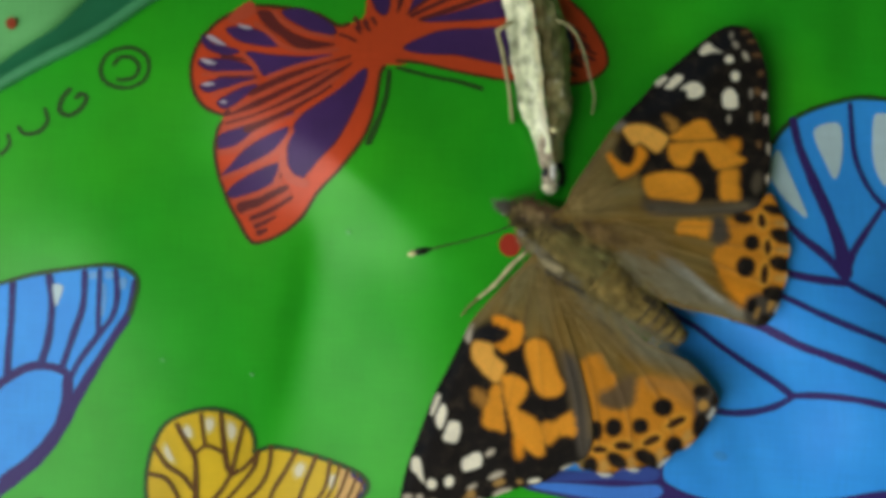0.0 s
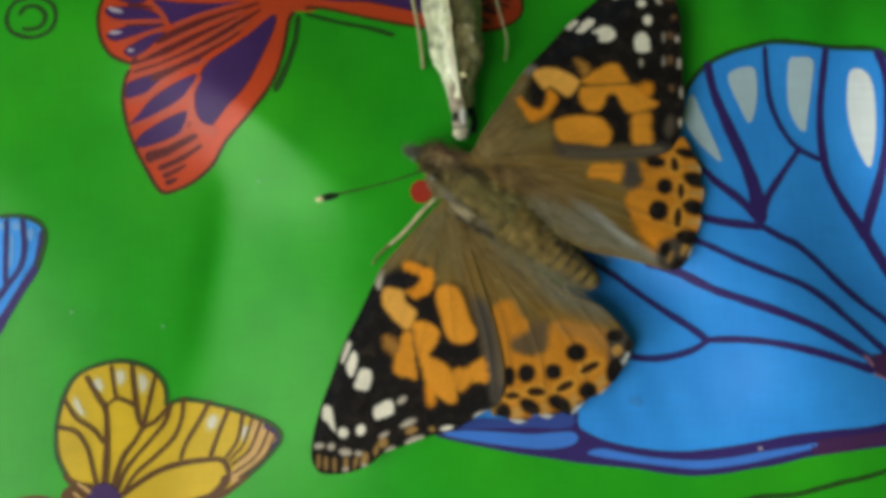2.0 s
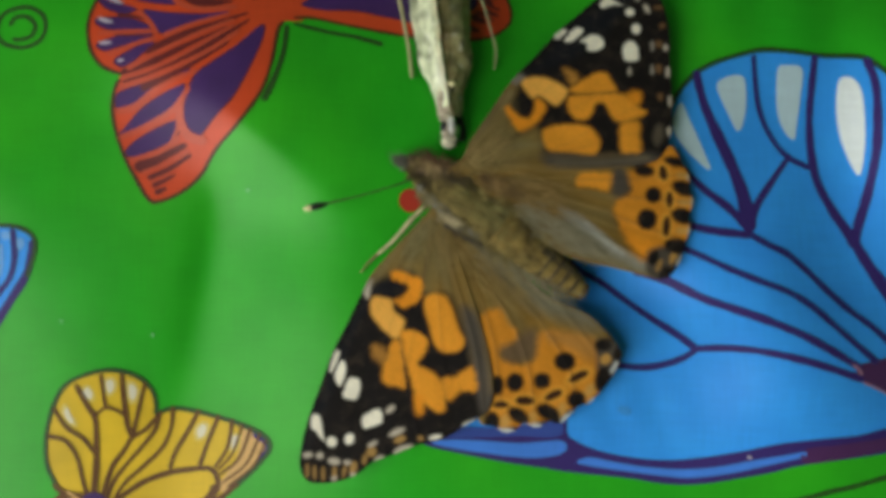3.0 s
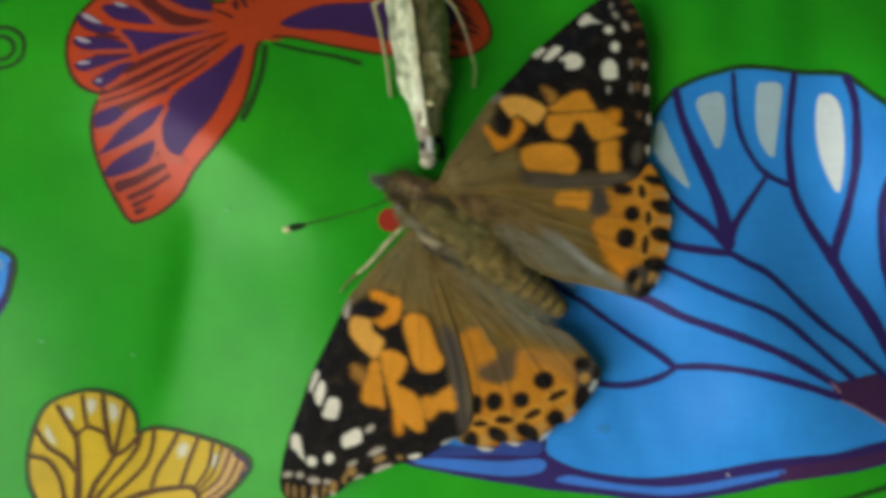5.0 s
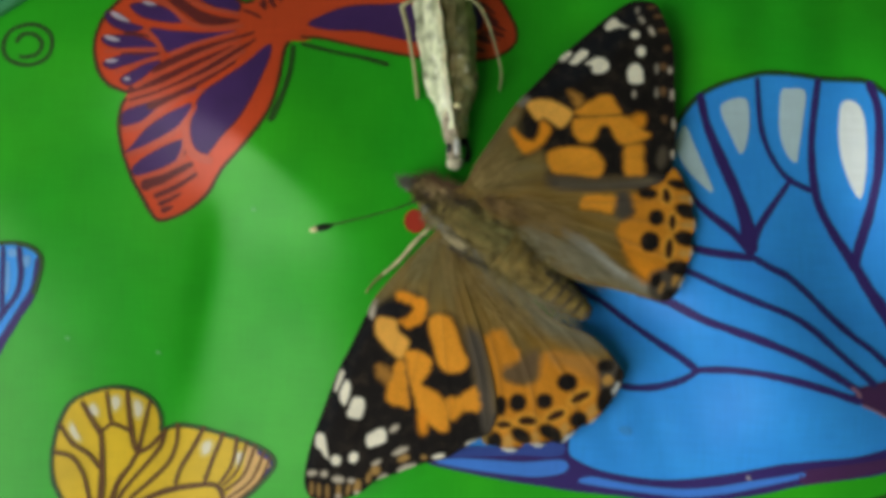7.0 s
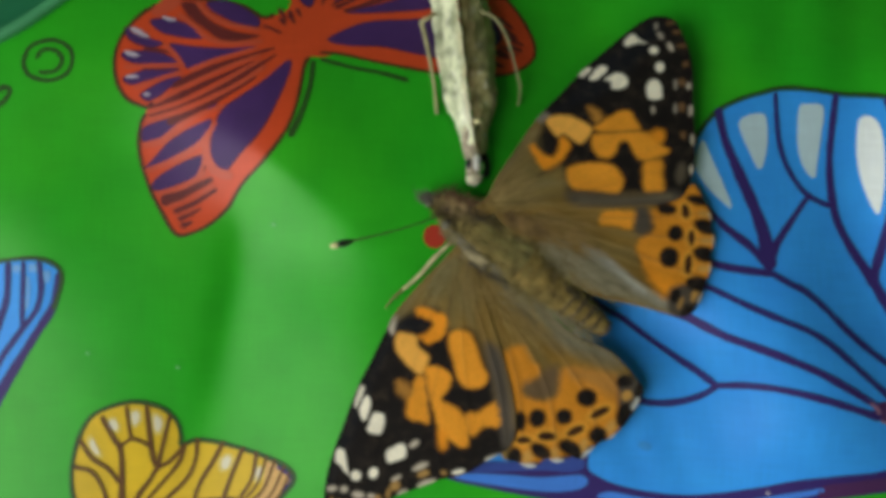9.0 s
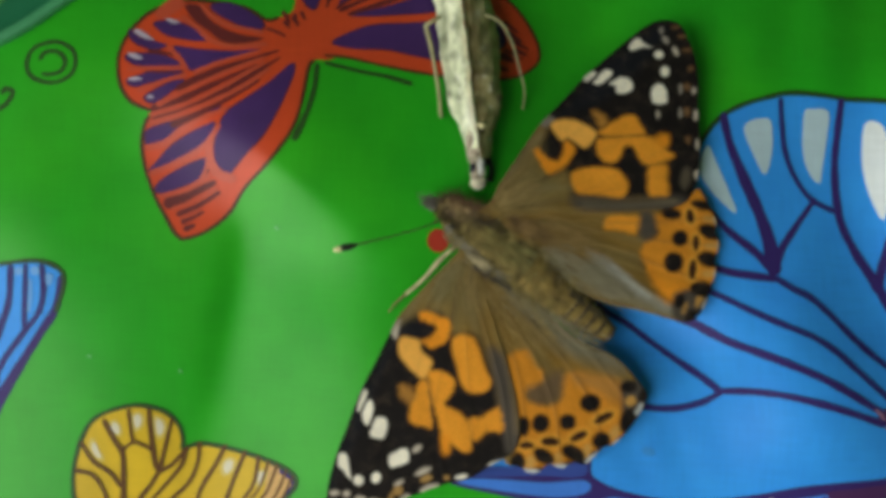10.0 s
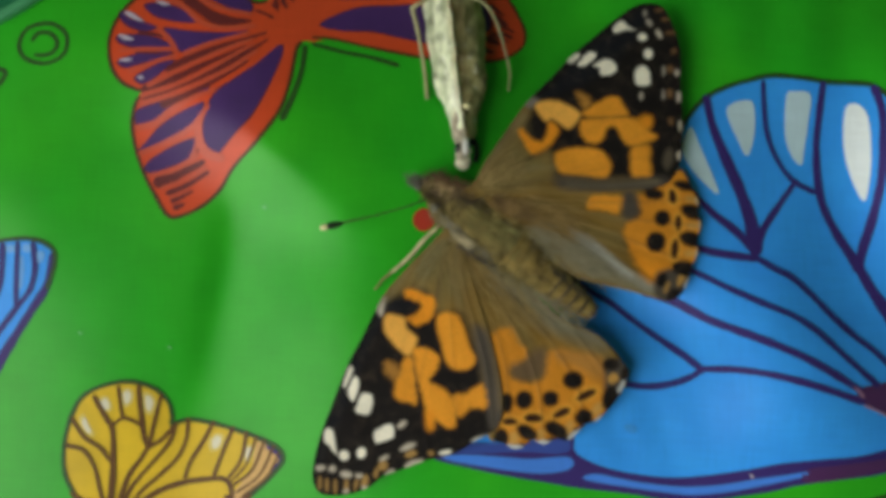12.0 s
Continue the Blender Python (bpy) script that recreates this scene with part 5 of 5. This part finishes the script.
    def tuft(label, colour, p, q, z, spread, count, length, aim, width=0.028):
        """Hairs of one colour along p to q (x, y), z mm high, all swept towards aim (dx, dy)."""
        nonlocal verts, faces, n
        verts, faces, n = [], [], 0
        for _ in range(count):
            t, a, r = rng.random(), rng.uniform(0, 2 * math.pi), spread * math.sqrt(rng.random())
            hair(p[0] + (q[0] - p[0]) * t + r * math.cos(a), p[1] + (q[1] - p[1]) * t + r * math.sin(a), z + rng.uniform(-0.1, 0.15),
                 aim[0] + rng.uniform(-0.45, 0.45), aim[1] + rng.uniform(-0.45, 0.45), rng.uniform(-0.05, 0.3), length * rng.uniform(0.5, 1.2), width)
        me = mesh_of("hair", verts, faces, furry(label.replace(" ", "_"), colour, 0.65, 0.5, 700), False)
        tagged(child("hair", me, body, label), kind="stuff")

    tuft("pale tan shoulder hairs", (0.50, 0.42, 0.25), (774, 430), (800, 446), 3.0, 6, 120, 1.0, (0.8, 0.55))
    tuft("grey shoulder hairs", (0.24, 0.225, 0.18), (748, 398), (840, 468), 2.75, 9, 260, 1.1, (0.8, 0.5))
    tuft("dark shoulder hairs", (0.065, 0.058, 0.048), (782, 448), (850, 490), 2.75, 6, 120, 1.0, (0.8, 0.55))
    tuft("pale collar hairs", (0.33, 0.28, 0.15), (752, 398), (758, 408), 2.9, 6, 80, 0.6, (0.3, 0.9))
    tuft("rusty neck hairs", (0.13, 0.078, 0.035), (744, 342), (800, 362), 2.9, 10, 360, 1.1, (0.35, -0.6))
    tuft("dark neck hairs", (0.06, 0.046, 0.026), (775, 360), (825, 388), 3.15, 14, 130, 1.0, (0.85, 0.45))
    tuft("yellow-olive back hairs", (0.22, 0.18, 0.06), (838, 432), (892, 470), 3.3, 15, 170, 1.1, (0.85, 0.5))
    tuft("dark back hairs", (0.10, 0.08, 0.042), (860, 418), (930, 470), 3.1, 15, 110, 1.1, (0.85, 0.5))
    tuft("dark abdomen marks", (0.045, 0.036, 0.02), (950, 488), (1008, 535), 2.95, 7, 120, 0.7, (0.6, 0.75))
    tuft("pale cheek hairs", (0.34, 0.27, 0.14), (738, 382), (752, 410), 2.4, 7, 170, 0.8, (-0.3, 0.5), 0.024)
    tuft("tan head hairs", (0.30, 0.21, 0.10), (732, 348), (782, 372), 3.0, 15, 150, 0.8, (0.2, -0.5), 0.024)
    tuft("dark head hairs", (0.04, 0.03, 0.02), (728, 350), (790, 385), 3.05, 17, 170, 0.8, (-0.3, 0.4), 0.024)
    tuft("olive-green back hairs", (0.19, 0.175, 0.06), (800, 396), (880, 440), 3.25, 20, 200, 1.2, (0.85, 0.5))
    tuft("brown wing-root hairs", (0.20, 0.125, 0.046), (836, 366), (905, 395), 2.9, 14, 260, 1.6, (0.95, 0.2), 0.022)
    tuft("grey palp bristles", (0.15, 0.14, 0.12), (704, 338), (734, 346), 2.2, 12, 360, 1.1, (-0.75, -0.35), 0.020)
    tuft("brown face bristles", (0.085, 0.055, 0.03), (722, 342), (760, 332), 2.5, 7, 200, 1.2, (-0.25, -0.8), 0.018)
    def wing_hairs(label, colour, root, tip, spread, over, count, length, aim, width=0.017):
        """Long hairs that lie on a wing along root to tip, swept towards aim."""
        nonlocal verts, faces, n
        verts, faces, n = [], [], 0
        for _ in range(count):
            t, u = rng.random(), rng.gauss(0, 0.5) * spread
            x, y = root[0] + (tip[0] - root[0]) * t - aim[1] * u, root[1] + (tip[1] - root[1]) * t + aim[0] * u
            hair(x, y, float(over(x, y)) / MM + rng.uniform(0.05, 0.14), aim[0] + rng.uniform(-0.22, 0.22), aim[1] + rng.uniform(-0.22, 0.22), rng.uniform(-0.02, 0.04), length * rng.uniform(0.5, 1.3), width)
        me = mesh_of("hair", verts, faces, furry(label.replace(" ", "_"), colour, 0.6, 0.12, 700), False)
        tagged(child("hair", me, body, label), kind="stuff")

    wing_hairs("grey hairs beside the abdomen", (0.31, 0.275, 0.165), (830, 468), (985, 578), 24, low_left, 520, 2.3, (0.78, 0.62))
    wing_hairs("golden hairs of the wing root", (0.34, 0.235, 0.080), (800, 470), (905, 575), 34, low_left, 210, 2.8, (0.66, 0.75))
    wing_hairs("golden hairs of the wing root", (0.32, 0.225, 0.080), (768, 440), (790, 505), 32, high_left, 120, 2.6, (0.12, 0.99))
    wing_hairs("olive hairs of the wing root", (0.29, 0.25, 0.11), (758, 438), (722, 490), 20, high_left, 90, 2.2, (-0.6, 0.8))
    wing_hairs("grey hairs beside the abdomen", (0.35, 0.31, 0.20), (905, 412), (1035, 492), 22, low_right, 380, 2.5, (0.83, 0.55))
    wing_hairs("brown hairs of the wing root", (0.33, 0.215, 0.075), (870, 375), (985, 410), 34, low_right, 250, 2.8, (0.96, 0.28))
    wing_hairs("golden hairs of the wing root", (0.33, 0.235, 0.085), (822, 342), (880, 312), 26, high_right, 230, 2.4, (0.85, -0.52))
    wing_hairs("pale hairs of the shoulder", (0.38, 0.31, 0.18), (768, 428), (800, 446), 10, high_left, 140, 1.3, (0.85, 0.45), 0.024)


build_butterfly()


def build_folded_butterfly():
    """A second butterfly with shut wings, seen from above along its ridge; its head points at the first one."""
    body = new("butterfly")
    tagged(body, "pale mottled butterfly with folded wings sitting on green fabric", "butterfly")

    def sit(x, y):
        return 0.9 * float(lie(x, y)) / MM

    def loft(rows, light, dark, spots, ridge, label, seed):
        """A folded wing from cross-sections of (x, y, z mm) points, mottled, with dark spots and a tinted edge."""
        rows = np.array(rows, float)
        ys = np.concatenate([np.linspace(rows[i, 0, 1], rows[i + 1, 0, 1], 17)[:-1] for i in range(len(rows) - 1)] + [[rows[-1, 0, 1]]])
        k = 8 * (rows.shape[1] - 1) + 1
        along = np.linspace(0, rows.shape[1] - 1, k)
        verts, cols = [], []
        speck = random.Random(int(seed * 10))
        lo, hi = rows[:, 0, 0].min(), rows[:, -1, 0].max()
        specks = [(speck.uniform(lo, hi), speck.uniform(-60, 250), speck.uniform(1.5, 3.5), speck.uniform(2, 6), speck.random() < 0.6) for _ in range(120)]
        for y in ys:
            sec = np.array([[np.interp(y, rows[:, j, 1], rows[:, j, c]) for c in (0, 2)] for j in range(rows.shape[1])])
            for j, a in enumerate(along):
                x, z = (np.interp(a, range(len(sec)), sec[:, c]) for c in (0, 1))
                z += sit(790, y)
                g = noise.noise(Vector((x * 0.05, y * 0.03, seed))) + 0.5 * noise.noise(Vector((x * 0.15, y * 0.1, seed)))
                verts.append((*xy((x + g * 3.5, y), z * MM), (z + g * 0.16) * MM))
                m = np.clip(0.5 + 1.1 * noise.noise(Vector((x * 0.075, y * 0.045, seed + 5))) + 0.35 * noise.noise(Vector((x * 0.2, y * 0.09, seed))), 0, 1)
                m = np.clip(m + 0.30 * noise.noise(Vector((x * 0.28, y * 0.022, seed + 8))), 0, 1)
                c = np.array(dark) * (1 - m) + np.array(light) * m
                for sx, sy, rx, ry in spots:
                    w = 0.62 * math.exp(-((x - sx) / rx / 1.15) ** 2 - ((y - sy) / ry / 1.15) ** 2)
                    c = c * (1 - w) + np.array((0.06, 0.06, 0.045)) * w
                for sx, sy, rx, ry, deep in specks:
                    if abs(x - sx) < 9 and abs(y - sy) < 14:
                        w = 0.55 * math.exp(-((x - sx) / rx) ** 2 - ((y - sy) / ry) ** 2)
                        c = c * (1 - w) + np.array((0.16, 0.16, 0.10) if deep else (0.88, 0.86, 0.72)) * w
                # cream highlight painted on the lit wing near the head
                w = 0.8 * math.exp(-((x - 776) / 12) ** 2 - ((y - 188) / 32) ** 2) if ridge[2] else 0.0
                c = c * (1 - w) + np.array((0.93, 0.92, 0.74)) * w
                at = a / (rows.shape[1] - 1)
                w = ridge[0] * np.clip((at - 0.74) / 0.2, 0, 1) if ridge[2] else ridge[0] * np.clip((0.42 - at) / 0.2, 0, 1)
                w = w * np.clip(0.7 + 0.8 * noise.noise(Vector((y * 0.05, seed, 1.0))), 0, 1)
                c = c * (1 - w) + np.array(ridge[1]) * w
                cols.append((*np.clip(c, 0.004, 0.95), 1))
        faces = [(i * k + j, (i + 1) * k + j, (i + 1) * k + j + 1, i * k + j + 1) for i in range(len(ys) - 1) for j in range(k - 1)]
        me = mesh_of("wing", verts, upward(verts, faces), SCALES)
        attr = me.color_attributes.new("pattern", "FLOAT_COLOR", "POINT")
        attr.data.foreach_set("color", np.array(cols, np.float32).ravel())
        ob = child("wing", me, body, label)
        solid = ob.modifiers.new("thickness", "SOLIDIFY")
        solid.thickness, solid.offset = 0.0001, -1
        return ob

    # the lit wing, from its lower edge up to the ridge: its light is in the paler colours
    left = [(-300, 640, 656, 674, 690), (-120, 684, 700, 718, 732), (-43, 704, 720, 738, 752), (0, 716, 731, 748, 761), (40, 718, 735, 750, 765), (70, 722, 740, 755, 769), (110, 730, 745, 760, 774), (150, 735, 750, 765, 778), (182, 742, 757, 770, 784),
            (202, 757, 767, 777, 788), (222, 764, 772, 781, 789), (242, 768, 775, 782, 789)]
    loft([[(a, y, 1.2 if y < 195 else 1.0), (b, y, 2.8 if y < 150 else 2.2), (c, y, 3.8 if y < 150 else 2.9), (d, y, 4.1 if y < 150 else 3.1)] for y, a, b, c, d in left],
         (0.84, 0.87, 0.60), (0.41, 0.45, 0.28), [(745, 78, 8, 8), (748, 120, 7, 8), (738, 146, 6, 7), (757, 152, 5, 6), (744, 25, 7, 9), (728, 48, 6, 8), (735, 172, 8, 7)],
         (0.6, (0.58, 0.46, 0.24), True), "mottled folded wing, painted pale as the lit side", 3.0)
    # the wing turned from the light: its shade is painted in as darker olive
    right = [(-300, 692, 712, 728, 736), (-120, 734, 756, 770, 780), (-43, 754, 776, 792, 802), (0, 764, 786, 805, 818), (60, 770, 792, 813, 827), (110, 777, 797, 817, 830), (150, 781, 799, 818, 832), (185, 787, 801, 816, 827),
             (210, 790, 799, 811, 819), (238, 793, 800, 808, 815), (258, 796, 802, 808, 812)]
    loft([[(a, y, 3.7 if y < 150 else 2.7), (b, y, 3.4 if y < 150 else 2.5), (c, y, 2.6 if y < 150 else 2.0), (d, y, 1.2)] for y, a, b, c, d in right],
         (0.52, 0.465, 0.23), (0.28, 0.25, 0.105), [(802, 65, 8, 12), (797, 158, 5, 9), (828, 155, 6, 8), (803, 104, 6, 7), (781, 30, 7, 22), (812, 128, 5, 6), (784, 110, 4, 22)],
         (0.85, (0.17, 0.122, 0.046), False), "olive-brown folded wing with dark spots, painted darker as the shaded side", 9.0)

    def ball(name, x, y, z, rx, ry, rz, mat, label="", seed=1.0):
        z += sit(790, y)
        bm = bmesh.new()
        bmesh.ops.create_icosphere(bm, subdivisions=3, radius=1)
        for v in bm.verts:
            g = 1 + 0.12 * noise.noise(v.co * 2.2 + Vector((seed, 0, 0)))
            v.co = Vector((v.co.x * rx * g, v.co.y * ry * g, v.co.z * rz * g)) * MM + Vector((*xy((x, y), z * MM), z * MM))
        me = bpy.data.meshes.new(name)
        bm.to_mesh(me)
        bm.free()
        me.materials.append(mat)
        me.polygons.foreach_set("use_smooth", [True] * len(me.polygons))
        return child(name, me, body, label)

    ROSY = furry("rosy_grey_fur", (0.36, 0.29, 0.22), 0.75, 0.5, 900)
    BUFF = furry("buff_fur", (0.76, 0.70, 0.50), 0.75, 0.35, 900)
    PALE_LEG = furry("greenish_horn", (0.40, 0.37, 0.19), 0.45, 0.25, 900)
    WHITE_FUR = furry("white_fur", (0.80, 0.80, 0.76), 0.75, 0.2, 900)
    ball("thorax", 783, 235, 1.7, 0.80, 2.0, 1.1, ROSY, "rosy grey furry thorax", 2.0)
    ball("head", 787, 281, 1.5, 0.62, 1.2, 0.9, ROSY, "rosy grey furry head", 4.0)
    ball("palp", 791, 302, 1.3, 0.78, 0.75, 0.7, BUFF, "buff furry palp", 5.0)
    ball("cheek", 794, 274, 2.0, 0.42, 1.0, 0.5, WHITE_FUR, "white furry cheek", 3.0)
    ball("eye", 782, 277, 2.05, 0.36, 0.62, 0.45, EYE, "dark eye", 6.0)
    ball("knob", 796, 200, 2.9, 0.38, 0.30, 0.35, CREAM, "cream wing joint", 7.0)

    def limb(name, pts, r0, r1, mat, label):
        c = curve([p[:2] for p in pts], False, 6)
        zs = np.interp(np.linspace(0, 1, len(c)), np.linspace(0, 1, len(pts)), [p[2] + sit(*p[:2]) for p in pts])
        verts, faces, seg = [], [], 8
        for i, (p, z) in enumerate(zip(c, zs)):
            d = c[min(i + 1, len(c) - 1)] - c[max(i - 1, 0)]
            d = d / (np.linalg.norm(d) + 1e-9)
            r = r0 + (r1 - r0) * i / (len(c) - 1)
            for k in range(seg):
                a = 2 * math.pi * k / seg
                q = p + np.array([-d[1], d[0]]) * math.cos(a) * r / 1000 / U
                verts.append((*xy(q, z * MM), (z + r * math.sin(a)) * MM))
        for i in range(len(c) - 1):
            for k in range(seg):
                faces.append((i * seg + k, i * seg + (k + 1) % seg, (i + 1) * seg + (k + 1) % seg, (i + 1) * seg + k))
        faces += [tuple(range(seg)), tuple(range((len(c) - 1) * seg, len(c) * seg))]
        me = mesh_of(name, verts, faces, mat)
        bm = bmesh.new()
        bm.from_mesh(me)
        bmesh.ops.recalc_face_normals(bm, faces=bm.faces)
        bm.to_mesh(me)
        bm.free()
        child(name, me, body, label)

    # pale and dark hairs over ridge and head
    rng = random.Random(9)
    for mat, count, label in ((BUFF, 220, "pale body hairs"), (BLACK_HORN, 110, "dark body hairs")):
        verts, faces = [], []
        for i in range(count):
            t = rng.random()
            y = 205 + 95 * t
            x = 780 + 12 * t + rng.uniform(-1, 1) * 11
            z = 2.7 - 0.5 * t + sit(790, y)
            p = Vector((*xy((x, y), z * MM), z * MM))
            d = Vector((rng.uniform(-0.5, 0.5), rng.uniform(0.2, 1.0), rng.uniform(-0.25, 0.3))).normalized() * rng.uniform(0.3, 0.8) * MM
            w = Vector((d.y, -d.x, 0)).normalized() * 0.03 * MM
            n = len(verts)
            verts += [p - w, p + w, p + d]
            faces.append((n, n + 1, n + 2))
        tagged(child("hair", mesh_of("hair", verts, faces, mat, False), body, label), kind="stuff")

    limb("leg", [(797, 208, 2.4), (803, 232, 1.9), (806, 256, 1.3), (805, 272, 0.9)], 0.22, 0.26, BLACK_HORN, "black foreleg")
    limb("leg", [(805, 240, 1.8), (812, 262, 1.2), (816, 284, 0.5), (812, 300, 0.2)], 0.20, 0.30, BLACK_HORN, "black foreleg")
    limb("leg", [(722, 8, 2.6), (708, 16, 2.8), (696, 24, 2.4)], 0.20, 0.21, PALE_LEG, "bent pale upper leg")
    limb("leg", [(695, 22, 2.4), (705, 60, 1.9), (713, 100, 1.3), (720, 140, 0.8), (725, 188, 0.2)], 0.21, 0.15, PALE_LEG, "slender tan lower leg")
    limb("leg", [(800, 4, 2.8), (822, 12, 3.0), (838, 28, 2.8)], 0.17, 0.16, PALE_LEG, "bent pale upper leg")
    limb("leg", [(838, 28, 2.8), (852, 58, 2.2), (866, 105, 1.4), (874, 140, 0.8), (871, 172, 0.2)], 0.13, 0.09, PALE_LEG, "slender tan lower leg")


build_folded_butterfly()


def motions():
    """Nothing but the camera moves."""


motions()
